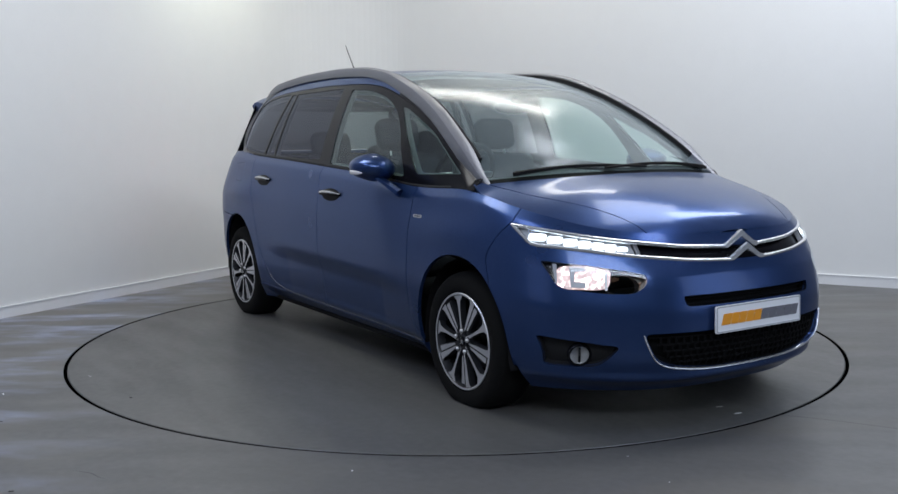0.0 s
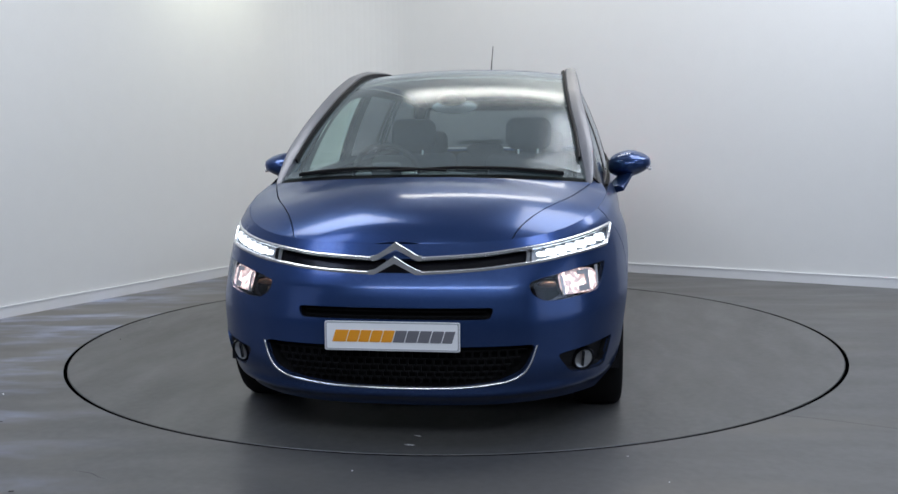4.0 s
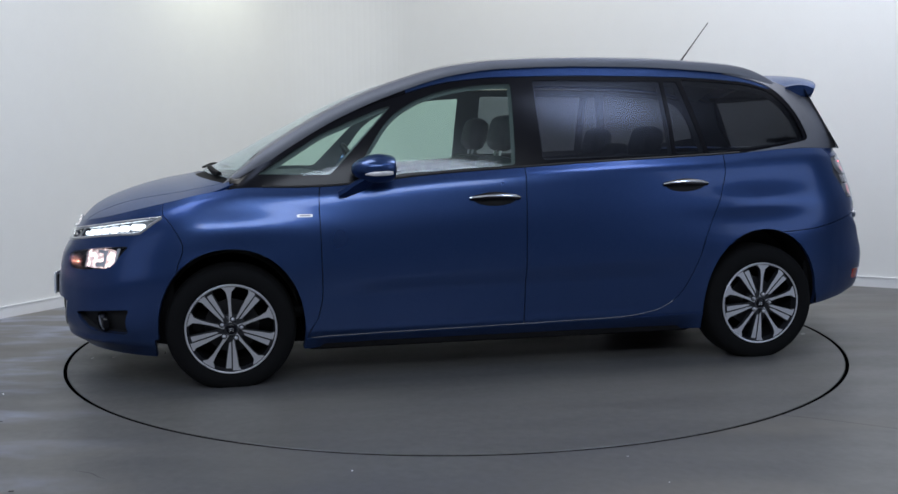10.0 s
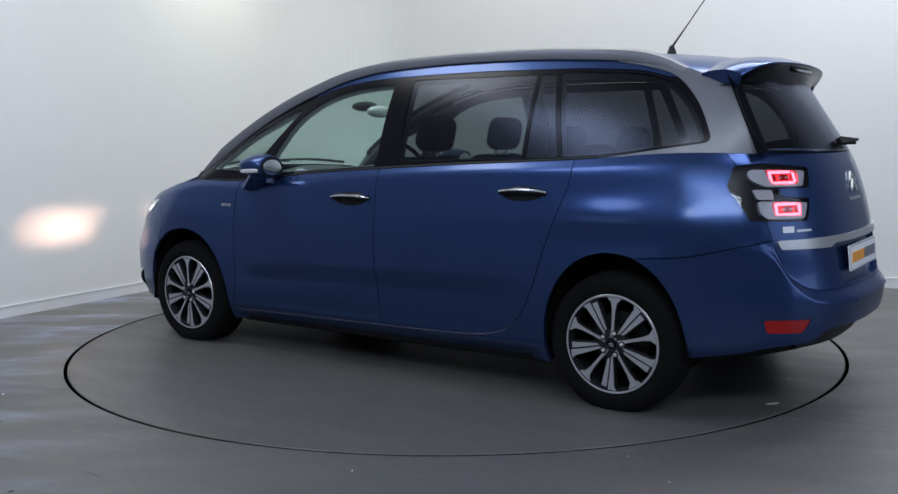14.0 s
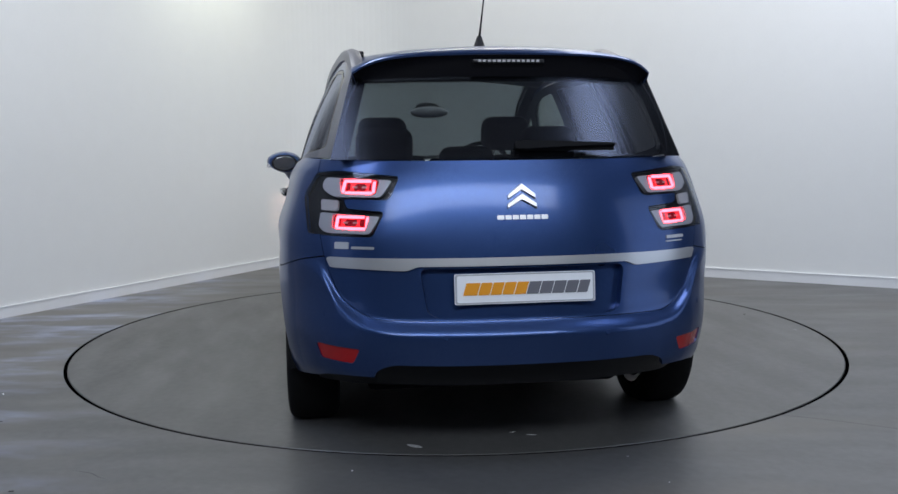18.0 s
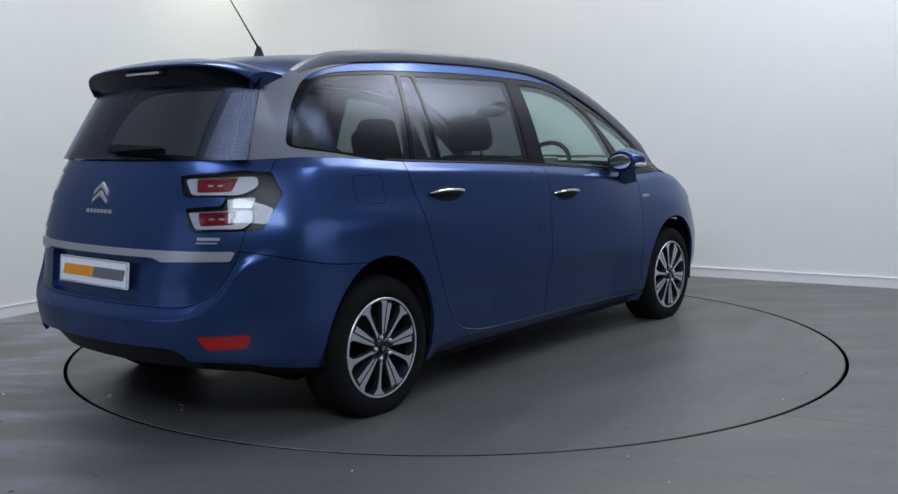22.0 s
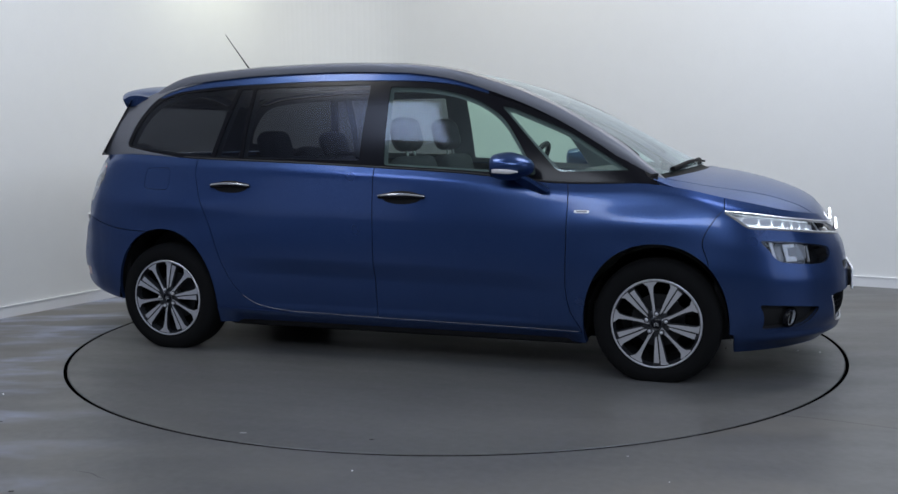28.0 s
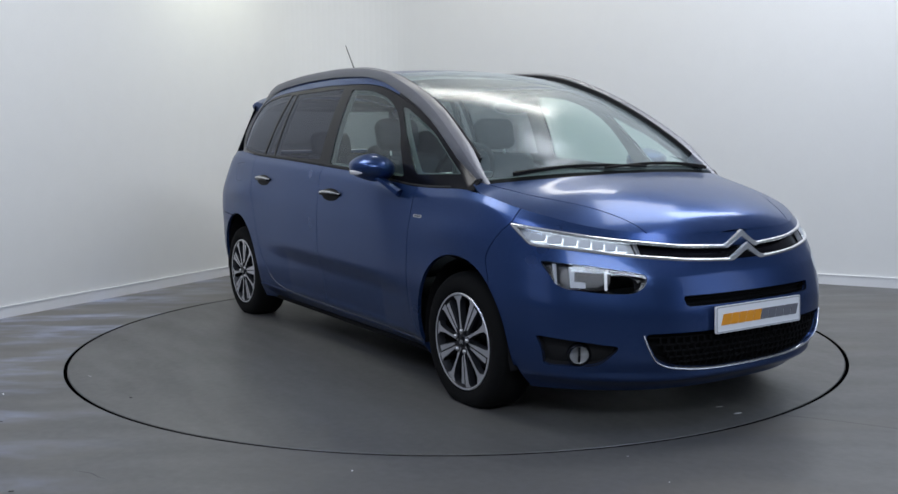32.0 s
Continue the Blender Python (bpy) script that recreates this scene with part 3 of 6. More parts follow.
US = np.concatenate([np.linspace(0, 0.30, 170, endpoint=False), np.linspace(0.30, 0.75, 290, endpoint=False), np.linspace(0.75, 1.0, 131)])
BAND = grid_patch(band_point, US, np.linspace(0, 1, 92))
SIDE = grid_patch(side_point, np.linspace(1.40, -1.99, 380), np.linspace(0, 1, 60))
TOP = grid_patch(top_point, np.linspace(2.204, -1.97, 420), np.linspace(-1, 1, 141), flip=True)
TAIL = grid_patch(lambda y, z: np.stack([tail_x(y, z), y, z], -1), np.linspace(-0.74, 0.74, 150), np.linspace(1.12, 1.47, 40), flip=True)

XZ, YZ, XY = [0, 2], [1, 2], [0, 1]


def arch(cx, cz, a, b, p=2.3):
    return lambda P: ((np.abs((P[:, 0] - cx) / a) ** p + np.abs((P[:, 2] - cz) / b) ** p) ** (1 / p) - 1) * min(a, b)


ARCH_F = arch(1.405, 0.28, 0.355, 0.412, 2.15)
ARCH_R = arch(-1.412, 0.28, 0.338, 0.43, 2.1)


def below(line, shift=0.0):
    """Keeps what lies under a line z(x)."""
    return lambda P: P[:, 2] - line(P[:, 0]) - shift


def ahead(line, shift=0.0):
    """Keeps what lies ahead of a line x(z)."""
    return lambda P: line(P[:, 2]) + shift - P[:, 0]


def cut(patch, *fns):
    for f in fns:
        patch = clip(patch, f)
    return patch


# shut lines on the flank
DOOR_A = smooth_curve((0.15, 1.05), (0.245, 1.035), (0.34, 0.985), (0.47, 0.962), (0.75, 0.965), (0.91, 0.968), (1.1, 0.935))
DOOR_B = smooth_curve((0.2, -0.08), (0.7, -0.085), (1.15, -0.09))
DOOR_C = smooth_curve((0.2, -0.60), (0.262, -0.70), (0.29, -0.82), (0.35, -0.915), (0.50, -1.01), (0.74, -1.095), (0.92, -1.165), (1.03, -1.195), (1.16, -1.20))
SILL = smooth_curve((1.1, 0.226), (-0.08, 0.243), (-0.75, 0.258), (-1.1, 0.27))
BUMP_F = smooth_curve((0.1, 1.70), (0.60, 1.655), (0.70, 1.625), (0.80, 1.67), (0.86, 1.72))
BUMP_R = smooth_curve((-1.5, 0.690), (-1.70, 0.704), (-1.99, 0.765), (-2.1, 0.79))

# openings of nose and tail, drawn from ahead or behind
UPPER = [(0.10, 0.752), (0.33, 0.765), (0.44, 0.777), (0.55, 0.790), (0.66, 0.807), (0.76, 0.829), (0.826, 0.847)]
LOWER = [(0.105, 0.699), (0.33, 0.711), (0.44, 0.722), (0.555, 0.734), (0.66, 0.750), (0.75, 0.763), (0.808, 0.772)]
STRIP = rounded([(-y, z) for y, z in LOWER[::-1]] + LOWER + UPPER[::-1] + [(-y, z) for y, z in UPPER], [0.006] + [0.0] * 12 + [0.012, 0.008] + [0.0] * 12 + [0.006])
HEADLAMP = rounded([(0.806, 0.709), (0.69, 0.695), (0.558, 0.671), (0.512, 0.658), (0.520, 0.620), (0.565, 0.585), (0.65, 0.584), (0.782, 0.602)], [0.012, 0, 0, 0.015, 0.03, 0.03, 0.03, 0.03])
SLOT = rounded([(-0.385, 0.572), (0.385, 0.572), (0.372, 0.528), (-0.372, 0.528)], 0.018)
GRILLE = rounded([(-0.545, 0.425), (0.545, 0.425), (0.50, 0.315), (0.40, 0.272), (0.2, 0.255), (-0.2, 0.255), (-0.40, 0.272), (-0.50, 0.315)],
                 [0.03, 0.03, 0.05, 0.06, 0.05, 0.05, 0.06, 0.05])
FOG = rounded([(0.835, 0.402), (0.62, 0.373), (0.675, 0.282), (0.80, 0.272)], [0.01, 0.02, 0.03, 0.02])
TAILLAMP = rounded([(0.445, 1.073), (0.66, 1.094), (0.745, 1.085), (0.795, 1.0), (0.785, 0.86), (0.55, 0.855), (0.505, 0.945), (0.64, 0.955), (0.65, 0.993), (0.485, 0.990)],
                   [0.012, 0.012, 0.012, 0.02, 0.012, 0.02, 0.012, 0.012, 0.012, 0.02])
TAILGATE = rounded([(-0.56, 0.556), (0.56, 0.556), (0.665, 0.62), (0.722, 0.76), (0.76, 1.0), (0.71, 1.20), (-0.71, 1.20), (-0.76, 1.0), (-0.722, 0.76), (-0.665, 0.62)], 0.05)
NICHE = rounded([(-0.385, 0.742), (0.385, 0.742), (0.362, 0.585), (0.33, 0.566), (-0.33, 0.566), (-0.362, 0.585)], 0.03)
REFLEX = rounded([(0.765, 0.452), (0.605, 0.447), (0.63, 0.388), (0.745, 0.392)], 0.01)
FUEL = rounded([(-1.37, 1.06), (-1.54, 1.058), (-1.545, 0.942), (-1.375, 0.935)], 0.03)


def nose(fn):
    return lambda P: np.maximum(fn(P), 1.2 - P[:, 0])


def stern(fn):
    return lambda P: np.maximum(fn(P), P[:, 0] + 1.75)


strip, headlamp, slot = nose(shape(STRIP, YZ)), nose(shape(HEADLAMP, YZ)), nose(shape(SLOT, YZ))
grille, fog = nose(shape(GRILLE, YZ)), nose(shape(FOG, YZ))
taillamp, tailgate, niche, reflex = (stern(shape(s, YZ)) for s in (TAILLAMP, TAILGATE, NICHE, REFLEX))
fuel = shape(FUEL, XZ)

half = {}
half["front_bumper"] = cut(BAND, ahead(BUMP_F, GAP), lambda P: -np.maximum(P[:, 2] - 0.25, P[:, 0] - 1.78), outside(ARCH_F), outside(strip), outside(headlamp), outside(slot), outside(grille), outside(fog))
half["front_wing"] = cut(BAND, outside(ahead(BUMP_F, -GAP)), ahead(DOOR_A, GAP), outside(ARCH_F), outside(grown(strip, 0.002)))
half["front_door"] = cut(BAND, outside(ahead(DOOR_A, -GAP)), ahead(DOOR_B, GAP), outside(below(SILL, GAP)), outside(ARCH_F))
half["rear_door"] = cut(BAND, outside(ahead(DOOR_B, -GAP)), ahead(DOOR_C, GAP), outside(below(SILL, GAP)))
half["sill"] = cut(BAND, below(SILL, -GAP), ahead(lambda z: np.full_like(z, -1.3)), lambda P: P[:, 0] - 1.3, outside(ARCH_F), outside(ARCH_R))
BACK = cut(BAND, outside(ahead(DOOR_C, -GAP)), outside(ARCH_R), outside(below(SILL, -GAP)))
bumper_r = lambda P: np.maximum(P[:, 2] - BUMP_R(P[:, 0]), P[:, 0] + 1.45)
half["rear_wing"] = cut(BACK, outside(grown(bumper_r, GAP)), outside(grown(tailgate, GAP)), outside(taillamp), lambda P: -P[:, 0] - 2.06)
half["fuel_flap"] = cut(BACK, fuel)
REAR = cut(BAND, lambda P: P[:, 0] + 1.42, outside(ARCH_R))
REAR = cut(REAR, grown(bumper_r, -GAP), outside(grown(tailgate, GAP)))
VALANCE = rounded([(-0.57, 0.10), (0.57, 0.10), (0.55, 0.365), (0.49, 0.392), (-0.49, 0.392), (-0.55, 0.365)], 0.03)
valance = stern(shape(VALANCE, YZ))
RB = smooth_curve((-1.65, 0.262), (-1.78, 0.278), (-1.965, 0.306), (-2.055, 0.328), (-2.15, 0.338), (-2.38, 0.342))
half["rear_bumper"] = cut(REAR, outside(reflex), outside(grown(valance, 0.002)), lambda P: RB(P[:, 0]) - P[:, 2])
half["rear_valance"] = cut(REAR, valance, lambda P: 0.27 - P[:, 2])
REAR = cut(BAND, lambda P: P[:, 0] + 1.42, outside(ARCH_R))
half["tailgate"] = cut(REAR, tailgate, outside(grown(taillamp, 0.002)), outside(niche))

LABEL = {"front_bumper": "metallic blue front bumper", "tailgate": "metallic blue tailgate skin", "rear_valance": "black plastic lower bumper insert"}
for side_name in ("front_wing", "front_door", "rear_door", "sill", "rear_wing", "fuel_flap"):
    if side_name == "fuel_flap":
        panel(side_name, mirrored(half[side_name]), PAINT, car)
        continue
    proud = 0.006 if side_name == "sill" else 0.0
    panel(side_name, half[side_name], PAINT, car, lift=proud)
    right = cut(half[side_name], outside(grown(fuel, GAP))) if side_name == "rear_wing" else half[side_name]
    panel(side_name, mirrored(right), PAINT, car, lift=proud)
for wide in ("front_bumper", "rear_bumper", "tailgate", "rear_valance"):
    panel(wide, joined(half[wide], mirrored(half[wide])), PLASTIC if wide == "rear_valance" else PAINT, car, lift=-0.045 if wide == "rear_valance" else 0.0, label=LABEL.get(wide, ""))


def both(fn):
    """The two halves of a nose or tail opening on the band."""
    h = cut(BAND, fn)
    return joined(h, mirrored(h))


# hood, screen, roof
COWL = smooth_curve((0.0, 1.60), (0.2, 1.592), (0.45, 1.55), (0.62, 1.49), (0.78, 1.40))
ROOF_FRONT = lambda P: P[:, 0] - 0.16
HOOD_SIDE = smooth_curve((1.36, 0.768), (1.466, 0.735), (1.7, 0.650), (2.0, 0.500), (2.1, 0.455), (2.2, 0.42))
hood_edge = lambda P: np.abs(P[:, 1]) - HOOD_SIDE(P[:, 0]) + GAP
cowl_line = lambda P: COWL(np.abs(P[:, 1])) - P[:, 0]
for s in (1, -1):
    panel("wing_top", cut(TOP, lambda P: 1.36 - P[:, 0], lambda P: -s * P[:, 1] + HOOD_SIDE(P[:, 0]) + GAP, lambda P: cowl_line(P) - 0.02), PAINT, car, fold=0.012, label="blue upper edge of the front wing")
panel("hood", cut(TOP, lambda P: cowl_line(P) + 0.012, hood_edge), PAINT, car, label="metallic blue bonnet")
panel("windscreen", cut(TOP, lambda P: -cowl_line(P) + 0.035, lambda P: 0.16 - P[:, 0], lambda P: np.abs(P[:, 1]) - edge_half(P[:, 0]) + 0.03), SCREEN, car, fold=0.004,
      label="large clear panoramic windscreen")
for s in (1, -1):
    panel("screen_surround", cut(TOP, lambda P: edge_half(P[:, 0]) - 0.034 - s * P[:, 1], lambda P: 0.10 - P[:, 0], lambda P: -cowl_line(P)), BLACK, car, fold=0.004, lift=-0.002, label="black border of the windscreen")
panel("cowl_panel", cut(TOP, lambda P: -cowl_line(P) - 0.01, lambda P: cowl_line(P) - 0.05), GRILLEBLACK, car, lift=-0.012, label="black plastic scuttle panel")
panel("roof", cut(TOP, ROOF_FRONT, lambda P: -1.70 - P[:, 0]), PAINT, car, label="dark blue roof skin")

# glasshouse side
DLO_TOP = smooth_curve((1.36, 1.015), (1.16, 1.145), (0.85, 1.315), (0.55, 1.43), (0.25, 1.506), (0.0, 1.528), (-0.5, 1.538), (-1.05, 1.53), (-1.42, 1.505), (-1.56, 1.47))
QUARTER = rounded([(-1.125, 1.122), (-1.40, 1.143), (-1.755, 1.190), (-1.70, 1.33), (-1.575, 1.462), (-1.42, 1.497), (-1.03, 1.52)], [0.02, 0, 0.03, 0.1, 0.08, 0.1, 0.02])
WIN_SMALL = rounded([(-0.935, 1.118), (-1.10, 1.122), (-1.005, 1.51), (-0.925, 1.51)], 0.012)
WIN_REAR = rounded([(-0.190, 1.097), (-0.915, 1.115), (-0.905, 1.512), (-0.178, 1.515)], [0.02, 0.01, 0.01, 0.02])
WIN_FRONT = rounded([(0.80, 1.022), (0.40, 1.048), (-0.045, 1.075), (-0.06, 1.502), (0.20, 1.487), (0.42, 1.435), (0.60, 1.33)], [0.03, 0, 0.02, 0.02, 0.1, 0.1, 0.1])
WIN_TRI = rounded([(1.265, 1.047), (0.905, 1.038), (0.58, 1.382), (0.645, 1.372), (0.95, 1.243)], [0.01, 0.03, 0.01, 0.04, 0.05])
WINDOWS = (("rear_quarter_window", QUARTER, TINTED), ("rear_vent_window", WIN_SMALL, TINTED), ("rear_door_window", WIN_REAR, TINTED),
           ("front_door_window", WIN_FRONT, GLASS), ("front_quarter_window", WIN_TRI, GLASS))
# the silver sweep that runs from the rail down to the tail
SWEEP = rounded([(-1.30, 1.113), (-1.55, 1.128), (-1.98, 1.10), (-2.05, 1.2), (-1.85, 1.7), (-1.30, 1.7), (-1.30, 1.553), (-1.44, 1.527), (-1.60, 1.48), (-1.722, 1.34), (-1.785, 1.185)],
                [0, 0, 0, 0, 0, 0, 0, 0.05, 0.1, 0.1, 0.04])
sweep = shape(SWEEP, XZ)
tail_edge = lambda P: tail_x(P[:, 1], P[:, 2]) + 0.006 - P[:, 0]
dlo = lambda P: P[:, 2] - DLO_TOP(P[:, 0])
frame_patch = cut(SIDE, dlo, outside(sweep), lambda P: -1.80 - P[:, 0])
glass_cut = frame_patch
for _n, poly, _m in WINDOWS:
    glass_cut = clip(glass_cut, outside(shape(poly, XZ)))
strip_up = cut(SIDE, outside(lambda P: dlo(P) - 0.004), outside(sweep), lambda P: P[:, 0] - 0.50, lambda P: -1.62 - P[:, 0])
pillar_up = cut(SIDE, outside(lambda P: dlo(P) - 0.002), lambda P: 0.50 - P[:, 0])
sweep_patch = cut(SIDE, sweep, tail_edge)
for flip in (False, True):
    mk = mirrored if flip else (lambda p: p)
    panel("window_surround", mk(glass_cut), BLACK, car, fold=0.012, label="gloss black window surround")
    for n, poly, m in WINDOWS:
        panel(n, mk(cut(frame_patch, shape(poly, XZ, -0.0005))), m, car, fold=0.003, lift=-0.003)
    panel("roof_side", mk(strip_up), PAINT, car, fold=0.01, label="blue strip between windows and roof bar")
    panel("pillar_cover", mk(pillar_up), BLACK, car, fold=0.01)
    panel("rear_pillar", mk(sweep_patch), SILVER, car, fold=0.012, lift=0.004, label="satin silver rear pillar sweep")

# rear window
glass_edge = lambda P: np.abs(P[:, 1]) - (0.695 - 0.28 * (P[:, 2] - 1.13))
panel("rear_window", cut(TAIL, glass_edge, lambda P: 1.137 - P[:, 2]), TINTED, car, fold=0.004, label="dark tinted rear window")

for s in (1, -1):
    panel("rear_window_border", cut(TAIL, lambda P: np.abs(glass_edge(P) + 0.030) - 0.0305, lambda P: 1.137 - P[:, 2], lambda P: -s * P[:, 1]), BLACK, car, fold=0, lift=-0.005, label="black border of the rear window")


# roof bars: a swept section along the pillar and the roof edge
def sweep_mesh(path, section, mat, name, parent, caps=True, ups=None, label="", scale=None):
    bm = bmesh.new()
    rows = []
    n = len(path)
    for i, p in enumerate(path):
        p = Vector(p)
        t = (Vector(path[min(i + 1, n - 1)]) - Vector(path[max(i - 1, 0)])).normalized()
        up = Vector(ups[i]) if ups is not None else Vector((0, 0, 1))
        s = t.cross(up).normalized()
        u = s.cross(t).normalized()
        k = scale[i] if scale is not None else 1
        rows.append([bm.verts.new(p + s * a * k + u * b * k) for a, b in section])
    m = len(section)
    for i in range(n - 1):
        for j in range(m):
            bm.faces.new((rows[i][j], rows[i][(j + 1) % m], rows[i + 1][(j + 1) % m], rows[i + 1][j]))
    if caps:
        bm.faces.new(rows[0])
        bm.faces.new(rows[-1])
    return part(name, bm, mat, parent, label)


for sgn in (1, -1):
    xs = np.linspace(1.43, -1.63, 130)
    path = []
    for x in xs:
        zr = float(Z_RAIL(x)) if x < 1.32 else float(Z_RAIL(1.32)) - 0.70 * (x - 1.32)
        lift = 0.006 + 0.014 * min(1, max(0, (1.2 - x) / 1.2)) - 0.050 * max(0, (-1.34 - x) / 0.29) ** 2
        path.append((x, sgn * (float(Y_RAIL(x)) - 0.018), zr + lift))
    sec = [(-0.031, -0.024), (-0.034, 0.002), (-0.025, 0.022), (0.0, 0.030), (0.025, 0.022), (0.034, 0.002), (0.031, -0.024)]
    sweep_mesh(path, sec, SILVER, "roof_bar", car, label="satin silver roof bar running into the screen pillar",
               scale=[max(0.12, min(1 + 0.22 * max(0, min(1, (x - 0.1) / 0.5)), 0.45 + (1.43 - x) / 0.28, (x + 1.74) / 0.12)) for x in xs])

    gas = [(x, sgn * (float(Y_RAIL(x)) - 0.058), float(top_z(x, float(Y_RAIL(x)) - 0.058)) + 0.012) for x in xs if -1.40 < x < 1.30]
    sweep_mesh(gas, [(-0.006, -0.016), (-0.006, 0.012), (0.0, 0.016), (0.006, 0.012), (0.006, -0.016)], SEAL, "bar_gasket", car, label="black gasket inside the roof bar")

# underside, inner arches and dark backing behind the shut lines
bm = bmesh.new()
box(bm, (-0.05, 0, 0.225), (3.2, 1.10, 0.17), bevel=0.03)
box(bm, (0.0, 0, 0.30), (2.1, 1.62, 0.30), bevel=0.03)
box(bm, (-1.94, 0, 0.40), (0.44, 0.96, 0.14), bevel=0.03)
part("underbody", bm, UNDER, car, "dark sealed underbody")
# ---------------------------------------------------------------- wheels
def lathe(bm, prof, seg=64, axis="y"):
    rows = []
    for i in range(seg):
        t = 2 * math.pi * i / seg
        rows.append([bm.verts.new((r * math.cos(t), a, r * math.sin(t))) for r, a in prof])
    for i in range(seg):
        j = (i + 1) % seg
        for k in range(len(prof) - 1):
            bm.faces.new((rows[i][k], rows[j][k], rows[j][k + 1], rows[i][k + 1]))
    return bm


def slab(bm, poly, y0, y1, m):
    """A flat plate from an outline in (x, z), between two depths."""
    a = [bm.verts.new(m @ Vector((x, y0, z))) for x, z in poly]
    b = [bm.verts.new(m @ Vector((x, y1, z))) for x, z in poly]
    bm.faces.new(a)
    bm.faces.new(b[::-1])
    for i in range(len(poly)):
        bm.faces.new((a[i - 1], a[i], b[i], b[i - 1]))


def wheel_parts(wheel, spin):
    """An alloy wheel whose outer face looks along +y; five thin arms and five double blades."""
    bm = bmesh.new()
    tyre = [(0.214, -0.02), (0.224, 0.0), (0.236, 0.006), (0.258, 0.010), (0.285, 0.006), (0.302, -0.004), (0.312, -0.020), (0.3175, -0.045), (0.319, -0.07),
            (0.3195, -0.105), (0.319, -0.14), (0.315, -0.178), (0.300, -0.200), (0.27, -0.21), (0.236, -0.2)]
    lathe(bm, tyre, 128)
    # the tyre is pressed flat where it stands on the deck
    turn = Matrix.Rotation(radians(spin), 4, "Y")
    back, ground = turn.inverted(), 0.001 - wheel.location.z
    for v in bm.verts:
        w = turn @ v.co
        if w.z < ground:
            w.z = ground
            v.co = back @ w
    part("tyre", bm, RUBBER, wheel, "worn black road tyre")
    bm = bmesh.new()
    lathe(bm, [(0.2345, -0.004), (0.2345, 0.004), (0.231, 0.0075), (0.2235, 0.006), (0.218, -0.004), (0.212, -0.05), (0.208, -0.19), (0.236, -0.2)], 96)
    part("rim", bm, ALLOY, wheel, "machined silver rim flange")
    bm = bmesh.new()
    lathe(bm, [(0.2178, -0.012), (0.210, -0.06), (0.206, -0.18), (0.05, -0.185), (0.05, -0.06)], 64)
    part("barrel", bm, UNDER, wheel, "dark grey inner barrel")
    for k in range(5):
        m = Matrix.Rotation(radians(270 + 72 * k), 4, "Y")
        bm = bmesh.new()
        slab(bm, [(0.034, -0.009), (0.10, -0.0065), (0.16, -0.0085), (0.196, -0.015), (0.2135, -0.034), (0.2200, -0.036), (0.2200, 0.036), (0.2135, 0.034), (0.196, 0.015),
                  (0.16, 0.0085), (0.10, 0.0065), (0.034, 0.009)], 0.001, -0.030, m)
        part("thin_spoke", bm, ALLOY, wheel, smooth=False)
        m = Matrix.Rotation(radians(270 + 72 * k - 38), 4, "Y")
        bm = bmesh.new()
        slab(bm, [(0.045, -0.014), (0.2185, -0.036), (0.2185, 0.040), (0.045, 0.015)], -0.007, -0.035, m)
        part("spoke_web", bm, ALLOYDARK, wheel, "dark grey painted spoke web", smooth=False)
        bm = bmesh.new()
        slab(bm, [(0.046, -0.010), (0.12, -0.021), (0.200, -0.031), (0.2185, -0.046), (0.2185, -0.001), (0.12, -0.0035), (0.070, -0.003)], 0.0008, -0.02, m)
        part("spoke_blade", bm, ALLOY, wheel, smooth=False)
        bm = bmesh.new()
        slab(bm, [(0.066, 0.0035), (0.12, 0.0038), (0.207, 0.006), (0.204, 0.034), (0.12, 0.021), (0.074, 0.013)], 0.0004, -0.02, m)
        part("spoke_blade", bm, ALLOY, wheel, smooth=False)
    bm = bmesh.new()
    lathe(bm, [(0.0, -0.008), (0.06, -0.010), (0.068, -0.016), (0.072, -0.05)], 40)
    part("hub", bm, ALLOYDARK, wheel, "dark grey hub")
    bm = bmesh.new()
    lathe(bm, [(0.028, -0.006), (0.028, 0.003), (0.031, 0.004), (0.036, 0.001), (0.038, -0.01)], 40)
    part("hub_ring", bm, ALLOYDARK, wheel)
    bm = bmesh.new()
    lathe(bm, [(0.0, 0.0065), (0.020, 0.0055), (0.027, 0.002), (0.028, -0.004)], 32)
    cap = part("centre_cap", bm, BLACK, wheel, "gloss black centre cap")
    for dz in (0.004, -0.006):
        bm = bmesh.new()
        slab(bm, [(-0.012, -0.004 + dz), (0, 0.005 + dz), (0.012, -0.004 + dz), (0.012, -0.008 + dz), (0, 0.001 + dz), (-0.012, -0.008 + dz)], 0.0075, 0.005, Matrix())
        part("chevron", bm, CHROME, cap, smooth=False)
    for k in range(5):
        t = radians(90 + 72 * k + 12)
        at = Matrix.Translation((0.052 * math.cos(t), 0.0, 0.052 * math.sin(t))) @ Matrix.Rotation(radians(-90), 4, "X")
        bm = bmesh.new()
        bmesh.ops.create_cone(bm, cap_ends=True, segments=16, radius1=0.0165, radius2=0.0155, depth=0.012, matrix=at @ Matrix.Translation((0, 0, -0.003)))
        pocket = part("bolt_pocket", bm, ALLOYDARK, wheel, "dark bolt pocket", smooth=False)
        bm = bmesh.new()
